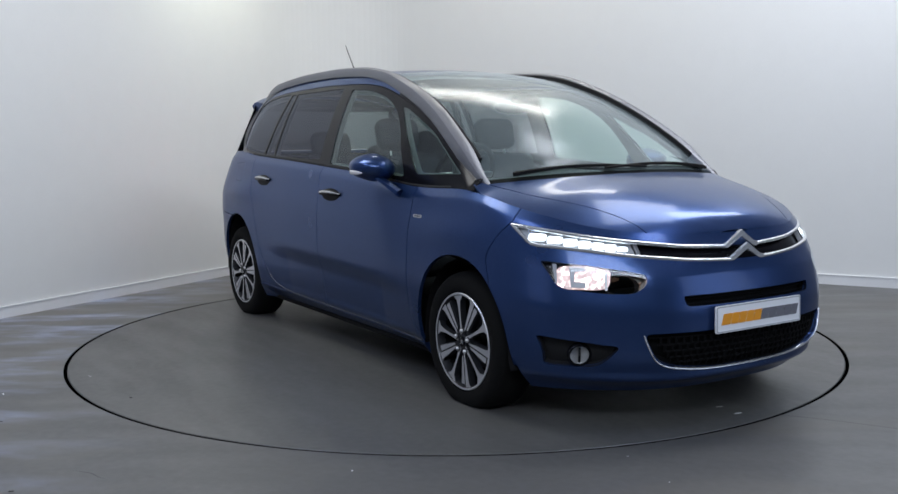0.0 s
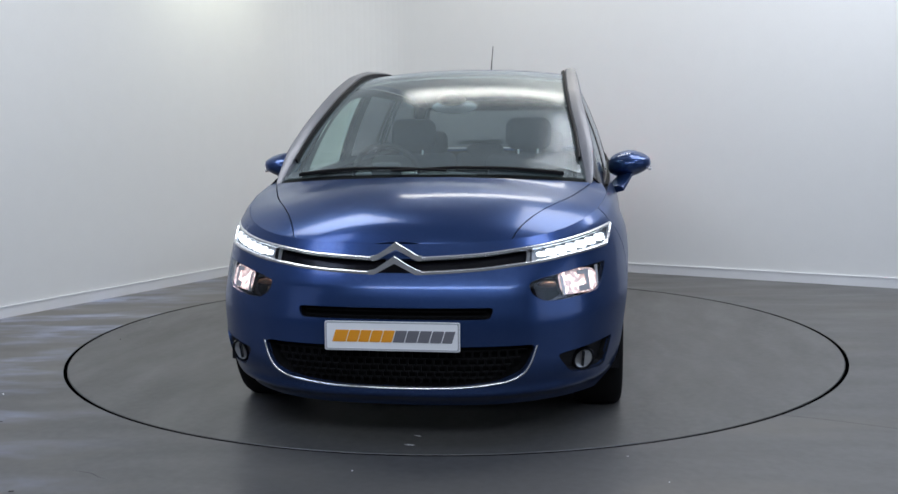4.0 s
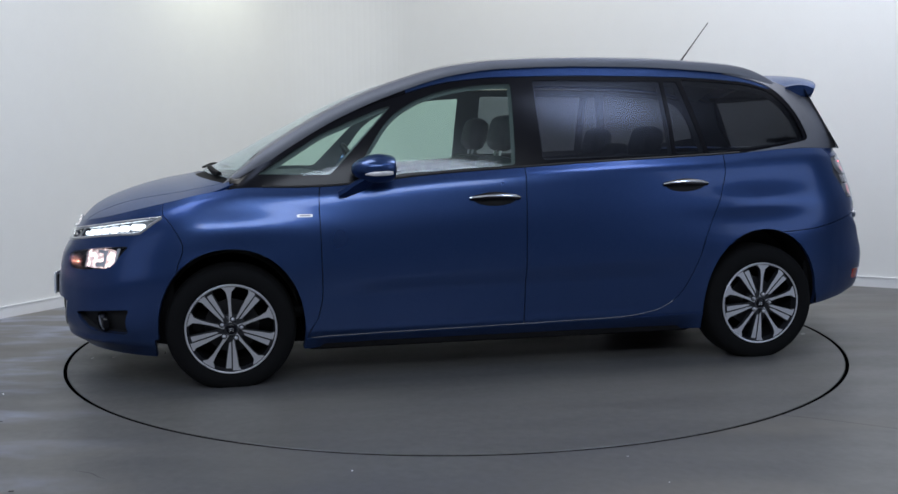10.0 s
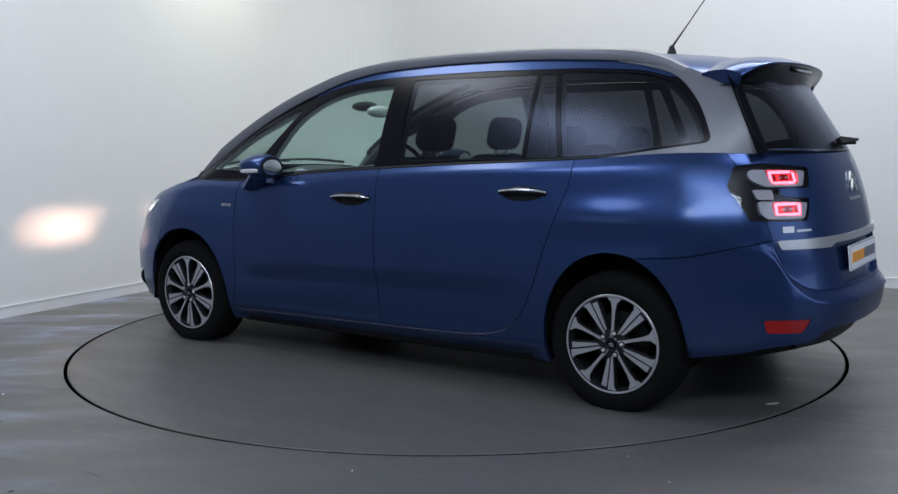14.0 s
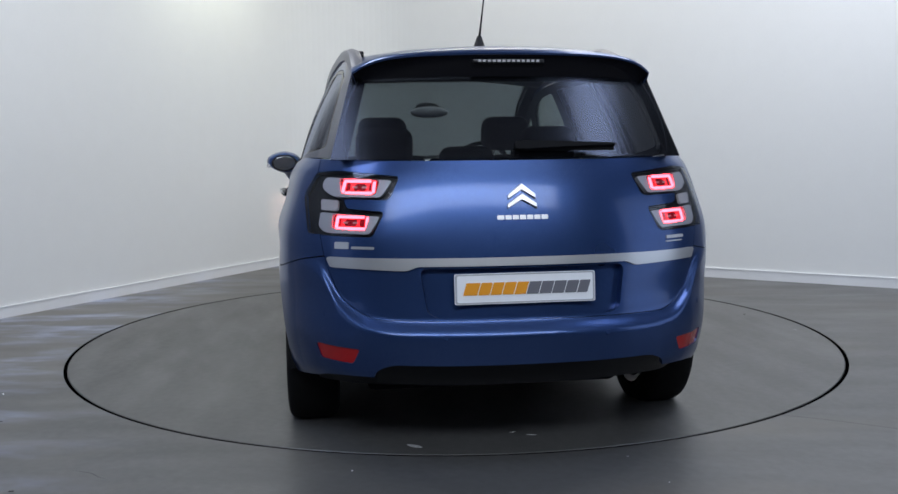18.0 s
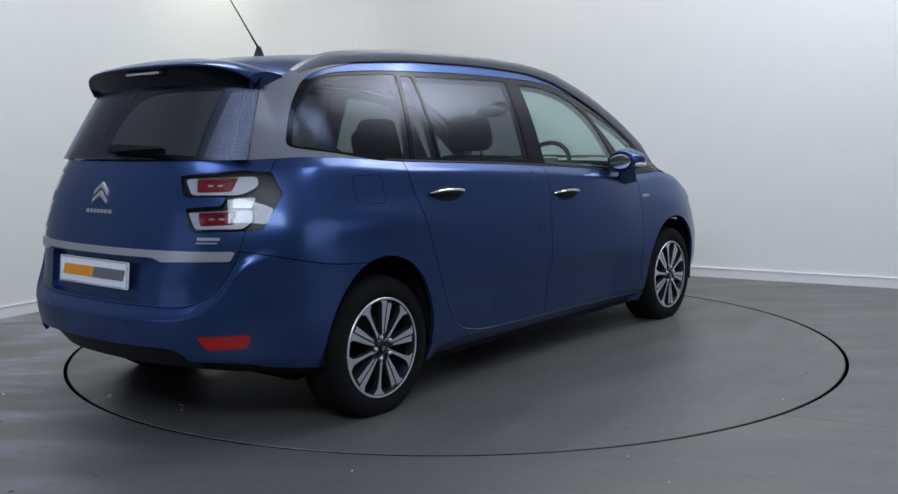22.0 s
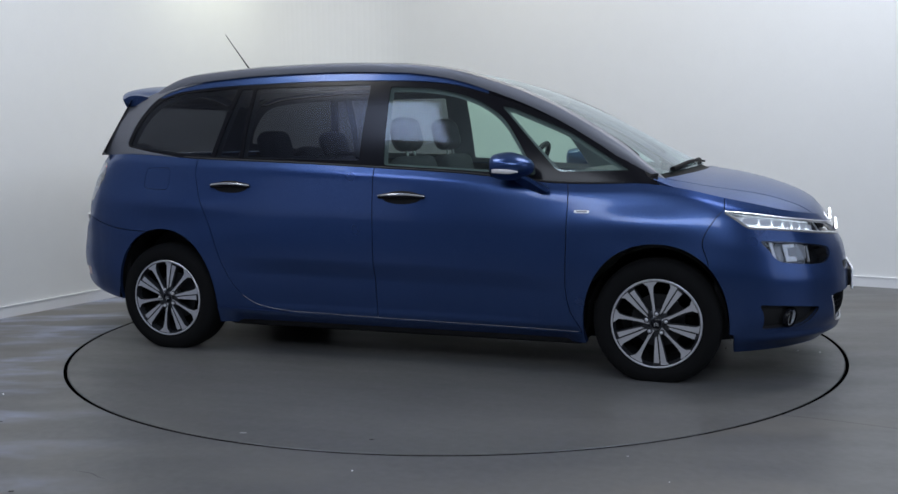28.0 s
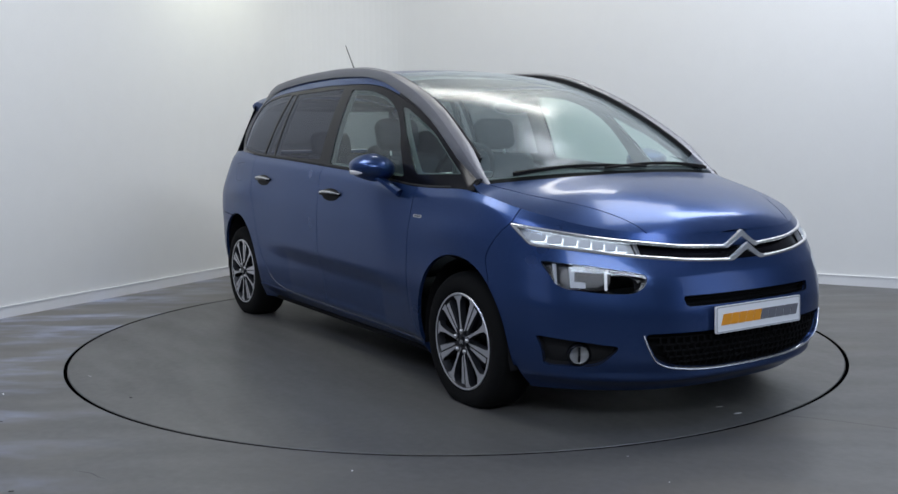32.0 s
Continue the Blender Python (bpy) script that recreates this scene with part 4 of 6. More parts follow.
        bmesh.ops.create_uvsphere(bm, u_segments=12, v_segments=8, radius=0.0105, matrix=at @ Matrix.Translation((0, 0, 0.006)))
        part("wheel_bolt", bm, ALLOY, pocket, "bright steel wheel bolt")
    bm = bmesh.new()
    lathe(bm, [(0.02, -0.10), (0.14, -0.10), (0.14, -0.12), (0.02, -0.12)], 48)
    part("brake_disc", bm, DISC, wheel, "dull steel brake disc behind the spokes")
    # sixteen-inch rim; only the turned face is bright, its flanks are painted dark
    for ob in wheel.children_recursive:
        if ob.name.startswith("tyre"):
            continue
        ob.data.transform(Matrix.Diagonal((0.953, 1, 0.953, 1)))
        if ob.name.startswith(("thin_spoke", "spoke_blade", "rim")):
            ob.data.materials.append(ALLOYDARK)
            for f in ob.data.polygons:
                if abs(f.normal.y) < (0.65 if ob.name.startswith("rim") else 0.45):
                    f.material_index = 1


def wheel_at(x, sgn, zc, spin):
    w = new("wheel")
    w.parent = car
    w.matrix_basis = pose(x, sgn * 0.880, zc, 0, 0, 0 if sgn > 0 else 180) @ pose(0, 0, 0, 0, spin, 0)
    tagged(w, "ten-spoke silver and grey alloy wheel with black tyre")
    wheel_parts(w, spin)
    return w


for x, sgn, zc, spin in ((1.412, 1, 0.294, 2), (-1.412, 1, 0.301, -3), (1.412, -1, 0.294, 9), (-1.412, -1, 0.301, 28)):
    wheel_at(x, sgn, zc, spin)
    bm = bmesh.new()
    n = 30
    cx, rows = x, []
    for i in range(n + 1):
        t = math.pi * i / n
        b = 0.385 if x > 0 else 0.425
        p = (cx + 0.342 * math.cos(t), 0.285 + b * math.sin(t))
        if i in (0, n):
            flap = [bm.verts.new((p[0] + (0.012 if i == 0 else -0.012), sgn * yy, 0.225 if x > 0 else 0.285)) for yy in (0.55, 0.868)]
        if i == 0:
            rows.append(flap)
        rows.append([bm.verts.new((p[0], sgn * yy, p[1])) for yy in (0.55, 0.872)])
    rows.append(flap)
    for i in range(n + 2):
        bm.faces.new((rows[i][0], rows[i + 1][0], rows[i + 1][1], rows[i][1]))
    bm.faces.new([r[0] for r in rows])
    part("arch_liner", bm, UNDER, car, "black wheel-arch liner")
# ---------------------------------------------------------------- details on the car
def on_nose(y, z):
    """The point and the normal of the nose at a place seen from ahead."""
    return on_band(0, y, z, BAND_NOSE)


def on_stern(y, z):
    return on_band(0, y, z, BAND_STERN)


def on_flank(x, z, sgn=1):
    p, n = on_band(1, x, z, BAND)
    return Vector((p.x, sgn * p.y, p.z)), Vector((n.x, sgn * n.y, n.z))


def on_band(axis, a, b, patch):
    P, N, _ = patch
    if axis == 0:
        i = int(np.argmin((P[:, 1] - abs(a)) ** 2 + (P[:, 2] - b) ** 2))
        n = N[i]
        x = P[i, 0] - ((abs(a) - P[i, 1]) * n[1] + (b - P[i, 2]) * n[2]) / n[0] if abs(n[0]) > 0.15 else P[i, 0]
        s = -1 if a < 0 else 1
        return Vector((x, a, b)), Vector((n[0], s * n[1], n[2])).normalized()
    i = int(np.argmin((P[:, 0] - a) ** 2 + (P[:, 2] - b) ** 2))
    n = N[i]
    y = P[i, 1] - ((a - P[i, 0]) * n[0] + (b - P[i, 2]) * n[2]) / n[1]
    return Vector((a, y, b)), Vector(n).normalized()


BAND_NOSE = cut(BAND, lambda P: 1.2 - P[:, 0])
BAND_STERN = cut(BAND, lambda P: P[:, 0] + 1.75)
BAND_NOSE, BAND_STERN = compact(BAND_NOSE), compact(BAND_STERN)


def dense(knots, n=8):
    """More points along a line, by smooth curves through its knots."""
    k = np.array(knots, float)
    t = np.concatenate([[0], np.cumsum(np.linalg.norm(np.diff(k, axis=0), axis=1))])
    f = [smooth_curve(*zip(t, k[:, i])) for i in range(k.shape[1])]
    tt = np.linspace(0, t[-1], n * (len(k) - 1) + 1)
    return np.stack([g(tt) for g in f], 1)


def trim_on(finder, pts, width, height, mat, name, parent, lift=0.0, label="", taper=False):
    """A bar that follows a line on the body; its section is rounded."""
    path, ups = [], []
    for a, b in pts:
        p, n = finder(a, b)
        path.append(p + n * lift), ups.append(n)
    w, h = width / 2, height
    sec = [(-w, -h), (-w, 0), (-w * 0.6, h * 0.75), (0, h), (w * 0.6, h * 0.75), (w, 0), (w, -h)]
    k = [min(1, 0.35 + 6 * min(i, len(path) - 1 - i) / len(path)) for i in range(len(path))] if taper else None
    return sweep_mesh(path, sec, mat, name, parent, True, ups, label, k)


def frame_on(p, n, up=Vector((0, 0, 1))):
    """A pose at p: x across, y outwards along n, z up."""
    y = n.normalized()
    x = y.cross(up).normalized()
    z = x.cross(y).normalized()
    return Matrix(((x.x, y.x, z.x, p.x), (x.y, y.y, z.y, p.y), (x.z, y.z, z.z, p.z), (0, 0, 0, 1)))


def plate_slab(name, m, poly, y0, y1, mat, parent, label="", bevel=0.0):
    bm = bmesh.new()
    slab(bm, poly, y0, y1, m)
    if bevel:
        bmesh.ops.bevel(bm, geom=list(bm.edges), offset=bevel, segments=2, affect="EDGES", profile=0.5)
    return part(name, bm, mat, parent, label, smooth=False)


TURNED = []      # lamp elements that turn their lit face away when the lights go off


def lit_element(name, m, sx, sz, depth, glow, dull, parent, label="", about="z", power=2.0):
    """A lamp element: its outward half glows, its inward half is plain; it can turn about its own axis."""
    bm = bmesh.new()
    n = 16
    sq = lambda c: math.copysign(abs(c) ** (2 / power), c)
    ring = [(sq(math.cos(2 * math.pi * (i + 0.5) / n)), sq(math.sin(2 * math.pi * (i + 0.5) / n))) for i in range(n)]
    for half_i, (y0, y1) in enumerate(((0.0, depth), (-depth, -0.0005))):
        a = [bm.verts.new((sx * c, y0, sz * s)) for c, s in ring]
        b = [bm.verts.new((sx * c * (0.8 if half_i == 0 else 1), y1, sz * s * (0.8 if half_i == 0 else 1))) for c, s in ring]
        if half_i:
            b = [bm.verts.new((sx * c * 0.8, y0, sz * s * 0.8)) for c, s in ring]
            a = [bm.verts.new((sx * c, y1, sz * s)) for c, s in ring]
        fs = [bm.faces.new(a), bm.faces.new(b)] + [bm.faces.new((a[i - 1], a[i], b[i], b[i - 1])) for i in range(n)]
        for f in fs:
            f.material_index = half_i
    ob = part(name, bm, glow, parent, label, smooth=False)
    ob.data.materials.append(dull)
    ob.matrix_basis = m
    TURNED.append((ob, m, about))
    return ob


# ---- nose
panel("grille_backing", cut(both(strip), lambda P: np.abs(P[:, 1]) - 0.52), BLACK, car, fold=-0.028, lift=-0.03, label="gloss black infill between the chrome bars")
for s in (1, -1):
    trim_on(on_nose, [(s * a, b) for a, b in dense(UPPER)], 0.016, 0.007, CHROME, "chrome_bar", car, label="upper chrome bar")
    trim_on(on_nose, [(s * a, b) for a, b in dense(LOWER + [(0.818, 0.800), (0.826, 0.845)])], 0.016, 0.007, CHROME, "chrome_bar", car, label="lower chrome bar")
for z0, w, rise in ((0.752, 0.10, 0.050), (0.699, 0.105, 0.052)):
    p, n = on_nose(0, z0)
    m = frame_on(p - Vector((0.004, 0, 0)), Vector((1, 0, 0)))
    t = 0.021
    plate_slab("chevron", m, [(-w, -t / 2), (-w * 0.82, -t / 2), (0, rise - t * 0.6), (w * 0.82, -t / 2), (w, -t / 2), (w, t / 2), (w * 0.75, t / 2 + 0.002), (0, rise + t * 0.7), (-w * 0.75, t / 2 + 0.002), (-w, t / 2)],
               0.007, -0.006, CHROME, car, "bright chrome chevron", 0.002)
for s in (1, -1):
    mk = mirrored if s < 0 else (lambda p: p)
    lamp = new("daytime_lamp")
    lamp.parent = car
    tagged(lamp, "slim chrome-edged daytime lamp with a row of LEDs")
    drl = cut(BAND_NOSE, strip, lambda P: 0.505 - P[:, 1])
    panel("housing", mk(drl), LAMPSILVER, lamp, fold=-0.020, lift=-0.024)
    panel("lens", mk(drl), LENS, lamp, fold=0.0, lift=-0.001, label="clear lamp lens")
    for i in range(7):
        a = 0.560 + 0.0385 * i
        zz = 0.5 * (float(np.interp(a, [k[0] for k in UPPER], [k[1] for k in UPPER])) + float(np.interp(a, [k[0] for k in LOWER], [k[1] for k in LOWER])))
        p, n = on_nose(s * a, zz)
        m = frame_on(p - n * 0.013, n)
        reach = (on_nose(s * (a + 0.019), zz)[0] - on_nose(s * (a - 0.019), zz)[0]).length / 2
        lit_element("led", m, reach, 0.0165 if i else 0.011, 0.007, LED, LAMPSILVER, lamp, "white LED element", power=4.5)
    lamp = new("headlamp")
    lamp.parent = car
    tagged(lamp, "headlamp with two reflectors behind a clear lens")
    hl = cut(BAND_NOSE, headlamp)
    panel("housing", mk(cut(hl, lambda P: 0.044 - np.hypot((P[:, 1] - 0.605) * 0.66, P[:, 2] - 0.630))), DARKCHROME, lamp, fold=-0.055, lift=-0.06, label="dark chrome lamp housing",
          skip=lambda P: np.hypot((np.abs(P[:, 1]) - 0.60) * 0.75, P[:, 2] - 0.630) < 0.07)
    panel("lens", mk(hl), LENS, lamp, fold=0.006, lift=-0.001, label="clear lamp lens")
    # a deep black tube, added to narrow the light into a beam ahead
    p, n = on_nose(s * 0.588, 0.628)
    d = Vector((1, 0.02 * s, -0.035)).normalized()
    m = frame_on(p - d * 0.222, d)
    bm = bmesh.new()
    lathe(bm, [(0.0, -0.012), (0.0198, -0.012), (0.0198, 0.132), (0.024, 0.132), (0.024, -0.016), (0.0, -0.016)], 28)
    bm.transform(m @ Matrix.Diagonal((2.1, 1.0, 0.6, 1.0)))
    part("projector_tube", bm, TUBEBLACK, lamp, "black tube added to narrow the beam")
    lit_element("beam_source", m, 0.041, 0.0117, 0.004, BEAM, TUBEBLACK, lamp, "beam source")
    for a, zz, sx, sz in ((0.716, 0.650, 0.112, 0.050),):
        p, n = on_nose(s * a, zz)
        lit_element("lit_reflector", frame_on(p - n * 0.026, n), sx, sz, 0.004, LAMPGLOW, DARKCHROME, lamp, "bright lit reflector", power=4.0)
        # added black cup that swallows the glow once the element has turned
        bm = bmesh.new()
        rim = [(math.copysign(abs(c) ** 0.5, c) * (sx + 0.003), math.copysign(abs(d) ** 0.5, d) * (sz + 0.003)) for c, d in ((math.cos(2 * math.pi * i / 32), math.sin(2 * math.pi * i / 32)) for i in range(32))]
        lip = [bm.verts.new((c, -0.002, d)) for c, d in rim]
        base = [bm.verts.new((c, -0.014, d)) for c, d in rim]
        bm.faces.new(base)
        for i in range(32):
            bm.faces.new((lip[i - 1], lip[i], base[i], base[i - 1]))
        bm.transform(frame_on(p - n * 0.026, n))
        part("reflector_back", bm, UNDER, lamp, "dark cup added to block the turned-away glow")
    for a, zz, w, h in ((0.648, 0.638, 0.006, 0.040),):
        p, n = on_nose(s * a, zz)
        plate_slab("reflector_facet", frame_on(p - n * 0.016, n), rounded([(-w, -h), (w, -h), (w * 1.3, h), (-w * 0.7, h)], 0.004), 0.004, -0.006, SATIN, lamp, "silver reflector facet", 0.001)
    # silver hooks of the reflector, the outer one open towards the middle
    for nm, at, poly in (("reflector_hook", (0.728, 0.650), [(0.038, 0.040), (-0.030, 0.040), (-0.030, 0.024), (0.012, 0.022), (0.012, -0.018), (-0.034, -0.022), (-0.036, -0.044), (0.026, -0.044)]),
                         ("reflector_wing", (0.783, 0.662), [(0.012, 0.038), (-0.004, 0.038), (-0.016, -0.046), (-0.008, -0.046)])):
        p, n = on_nose(s * at[0], at[1])
        plate_slab(nm, frame_on(p - n * 0.014, n), [(-s * a, b) for a, b in poly], 0.003, -0.002, LAMPSILVER, lamp, "satin silver reflector piece")
    # fog lamp
    panel("fog_recess", mk(cut(BAND_NOSE, fog)), PLASTIC, car, fold=-0.034, lift=-0.036, label="black plastic fog-lamp recess")
    fl = new("fog_lamp")
    fl.parent = car
    tagged(fl, "round fog lamp with a bright reflector")
    p, n = on_nose(s * 0.735, 0.322)
    m = frame_on(p - n * 0.024, (n + Vector((0.8, 0, 0))).normalized())
    for nm, prof, mt in (("bezel", [(0.040, -0.01), (0.040, 0.012), (0.045, 0.014), (0.050, 0.008), (0.050, -0.01)], BLACK), ("reflector", [(0.0, -0.006), (0.02, -0.004), (0.039, 0.006)], SATIN)):
        bm = bmesh.new()
        lathe(bm, prof, 32)
        bm.transform(m)
        part(nm, bm, mt, fl)
    bm = bmesh.new()
    box(bm, (0, 0.004, 0), (0.010, 0.012, 0.066), m, 0.004)
    part("bulb_shield", bm, BLACK, fl, "dark bulb shield")
    bm = bmesh.new()
    lathe(bm, [(0.0, 0.015), (0.025, 0.013), (0.040, 0.009)], 32)
    bm.transform(m)
    part("lens", bm, LENS, fl, "clear lens")
panel("air_slot", both(slot), GRILLEBLACK, car, fold=-0.04, lift=-0.042, label="black upper air slot")
for zz in (0.539, 0.559):
    trim_on(on_nose, [(y, zz) for y in np.linspace(-0.36, 0.36, 30)], 0.005, 0.004, GRILLEBLACK, "slot_slat", car, lift=-0.02)
panel("grille_recess", both(grille), GRILLEBLACK, car, fold=-0.05, lift=-0.055, label="dark lower grille opening")
for i in range(5):
    zz = 0.283 + 0.030 * i
    hw = 0.40 + 0.03 * i
    trim_on(on_nose, [(y, zz) for y in np.linspace(-hw, hw, 40)], 0.006, 0.004, GRILLEBLACK, "grille_bar", car, lift=-0.026)
for i in range(-14, 15):
    y = i * 0.034
    for j in range(5):
        z0 = 0.268 + 0.030 * j
        yy = y + (0.017 if j % 2 else 0)
        if abs(yy) < 0.40 + 0.03 * j:
            p, n = on_nose(yy, z0)
            bm = bmesh.new()
            box(bm, (0, -0.026, 0), (0.009, 0.010, 0.028), frame_on(p, n), 0.002, 1)
            part("grille_rib", bm, GRILLEBLACK, car, smooth=False)
trim_on(on_nose, dense([(-0.545, 0.42), (-0.525, 0.36), (-0.495, 0.312), (-0.42, 0.277), (-0.2, 0.256), (0, 0.254), (0.2, 0.256), (0.42, 0.277), (0.495, 0.312), (0.525, 0.36), (0.545, 0.42)]),
        0.008, 0.005, CHROME, "chrome_lip", car, label="thin chrome lip under the grille")


def number_board(m, tilt):
    """A white dealer board; its slanted wordmark stands as plain blocks of its colours."""
    board = plate_slab("number_board", m, rounded([(-0.262, -0.056), (0.262, -0.056), (0.262, 0.056), (-0.262, 0.056)], 0.008), 0.004, -0.004, WHITE, car, "white dealer board with orange and grey blocks")
    bm = bmesh.new()
    r = rounded([(-0.260, -0.054), (0.260, -0.054), (0.260, 0.054), (-0.260, 0.054)], 0.008)
    q = r * 0.975
    a = [bm.verts.new(m @ Vector((x, 0.0048, z))) for x, z in r]
    b = [bm.verts.new(m @ Vector((x, 0.0048, z * 0.93))) for x, z in q]
    for i in range(len(r)):
        bm.faces.new((a[i - 1], a[i], b[i], b[i - 1]))
    part("border", bm, GREYEDGE, board, "thin grey border", smooth=False)
    widths = (0.052, 0.042, 0.040, 0.042, 0.042, 0.044, 0.044, 0.044, 0.044, 0.038)
    x = -0.232
    for i, w in enumerate(widths):
        s, h = 0.007, 0.0225
        poly = rounded([(x, -h), (x + w, -h), (x + w + 2 * s, h), (x + 2 * s, h)], 0.006 if i in (1, 3, 8) else 0.002, 4)
        plate_slab("block", m, [(-px, pz) if tilt else (px, pz) for px, pz in poly], 0.0062, 0.003, ORANGE if i < 5 else GREYLET, board,
                   "slanted orange block" if i < 5 else "slanted grey block")
        x += w + 0.0035
    return board


number_board(frame_on(Vector((2.345, 0, 0.467)), Vector((1, 0, 0.03))), True)
bm = bmesh.new()
box(bm, (2.324, 0, 0.467), (0.03, 0.44, 0.09), bevel=0.006)
part("board_carrier", bm, PLASTIC, car, "black board carrier")

# ---- flanks
for s in (1, -1):
    for x0, x1, z in ((0.212, -0.050, 0.905), (-0.835, -1.085, 0.955)):
        h = new("door_handle")
        h.parent = car
        tagged(h, "door handle with a chrome strip over a dark cup")
        xm = (x0 + x1) / 2
        p, n = on_flank(xm, z, s)
        m = frame_on(p, n)
        bm = bmesh.new()
        bmesh.ops.create_uvsphere(bm, u_segments=32, v_segments=16, radius=1, matrix=m @ Matrix.Translation((0, -0.004, 0.0)) @ Matrix.Diagonal((0.124, 0.009, 0.040, 1)))
        part("cup", bm, SEAL, h, "dark recessed cup")
        pts = [(x, z + 0.004 + 0.006 * (1 - ((x - xm) / 0.12) ** 2)) for x in np.linspace(x0, x1, 18)]
        path, ups, k = [], [], []
        for i, (x, zz) in enumerate(pts):
            p, n = on_flank(x, zz, s)
            path.append(p + n * (0.004 + 0.020 * math.sin(math.pi * i / 17) ** 0.6))
            ups.append(n)
            k.append(0.6 + 0.4 * math.sin(math.pi * i / 17) ** 0.4)
        sweep_mesh(path, [(-0.015, -0.008), (-0.016, 0.002), (-0.006, 0.010), (0.008, 0.009), (0.015, 0.001), (0.014, -0.008)], BLACK, "grip", h, True, ups, "dark grip", k)
        sweep_mesh([p + n * 0.002 + Vector((0, 0, 0.004)) for p, n in zip(path, ups)], [(-0.0045, 0.003), (-0.005, 0.0095), (0.001, 0.0115), (0.005, 0.0095), (0.0045, 0.003)], CHROME, "chrome_strip", h, True, ups, "chrome strip", k)
    p, n = on_flank(1.04, 0.843, s)
    m = frame_on(p, n)
    b = plate_slab("wing_badge", m, rounded([(-0.038, -0.007), (0.038, -0.007), (0.038, 0.007), (-0.038, 0.007)], 0.005), 0.003, -0.003, SATIN, car, "small chrome badge", 0.001)
    plate_slab("inlay", m, rounded([(-0.028, -0.004), (0.026, -0.004), (0.026, 0.004), (-0.028, 0.004)], 0.002), 0.0036, 0.001, GREYLET, b, "dark inlay")
    # pale edge along the foot of the doors, rising round the rear door
    foot = [(x, float(SILL(x)) + 0.002) for x in np.linspace(1.02, -0.62, 50)] + [(float(DOOR_C(z)) + 0.004, z) for z in np.linspace(0.268, 0.34, 10)]
    trim_on(lambda a, b: on_flank(a, b, s), foot, 0.0032, 0.0022, SILVER, "door_edge", car, lift=0.0005, label="pale bright edge along the door foot")
    # window sill seal
    path, ups = [], []
    for x in np.linspace(1.24, -1.30, 90):
        yy = float(waist_half(x))
        path.append(Vector((x, s * (yy - 0.006), float(Z_WAIST(x)) + 0.004)))
        ups.append(Vector((0, s, 0.3)))
    sweep_mesh(path, [(-0.007, -0.006), (-0.007, 0.003), (0, 0.006), (0.007, 0.003), (0.007, -0.006)], SEAL, "sill_seal", car, True, ups, "black window sill seal")
    # door mirror
    mir = new("door_mirror")
    mir.parent = car
    tagged(mir, "blue door mirror with a clear indicator strip")
    bm = bmesh.new()
    bmesh.ops.create_uvsphere(bm, u_segments=40, v_segments=24, radius=1)
    for v in bm.verts:
        x, y, z = v.co
        zz = z * (0.074 - 0.022 * max(0, y))
        zz = math.copysign(abs(zz) ** 0.80 * 0.074 ** 0.20, zz)
        v.co = Vector((x * (0.122 if x > 0 else 0.14), y * 0.112, zz * (1 - 0.25 * max(0, x)) * (0.92 if zz < 0 else 1)))
        v.co.x = max(v.co.x, -0.088)
        v.co.z += 0.08 * v.co.y
    for v in bm.verts:
        v.co = Vector((0.690 + v.co.x, s * (0.945 + v.co.y), 1.068 + v.co.z))
    part("shell", bm, PAINT, mir, "blue mirror shell")
    bm = bmesh.new()
    bmesh.ops.create_uvsphere(bm, u_segments=32, v_segments=8, radius=1, matrix=Matrix.Translation((0.6015, s * 0.943, 1.067)) @ Matrix.Diagonal((0.0025, 0.084, 0.054, 1)))
    part("bezel", bm, SEAL, mir, "black bezel")
    bm = bmesh.new()
    bmesh.ops.create_uvsphere(bm, u_segments=32, v_segments=8, radius=1, matrix=Matrix.Translation((0.5988, s * 0.943, 1.067)) @ Matrix.Diagonal((0.0008, 0.070, 0.043, 1)))
    part("mirror_glass", bm, REFLECTOR, mir, "mirror glass")
    path, ups = [], []
    for i in range(17):
        a = radians(58 + 68 * i / 16)
        path.append(Vector((0.690 + 0.118 * math.cos(a), s * (0.945 + 0.109 * math.sin(a)), 1.046 + 0.005 * i / 16)))
        ups.append(Vector((0.7 * math.cos(a), s * math.sin(a), 0)))
    sweep_mesh(path, [(-0.011, -0.010), (-0.011, 0.002), (-0.005, 0.006), (0.006, 0.006), (0.011, 0.002), (0.011, -0.010)], INDICATOR, "indicator", mir, True, ups, "clear indicator lens",
               [0.25 + 0.75 * min(1, i / 5) for i in range(17)])
    arm = [Vector((0.835, s * 0.858, 0.940)), Vector((0.805, s * 0.878, 0.962)), Vector((0.770, s * 0.900, 0.990)), Vector((0.722, s * 0.928, 1.022))]
    sweep_mesh(arm, [(-0.050, -0.016), (-0.055, 0.0), (-0.035, 0.014), (0.035, 0.014), (0.055, 0.0), (0.050, -0.016)], PAINT, "arm", mir, True, [Vector((0, -0.3 * s, 1))] * 4, "blue mirror arm", [1.25, 1.12, 1.0, 0.85])

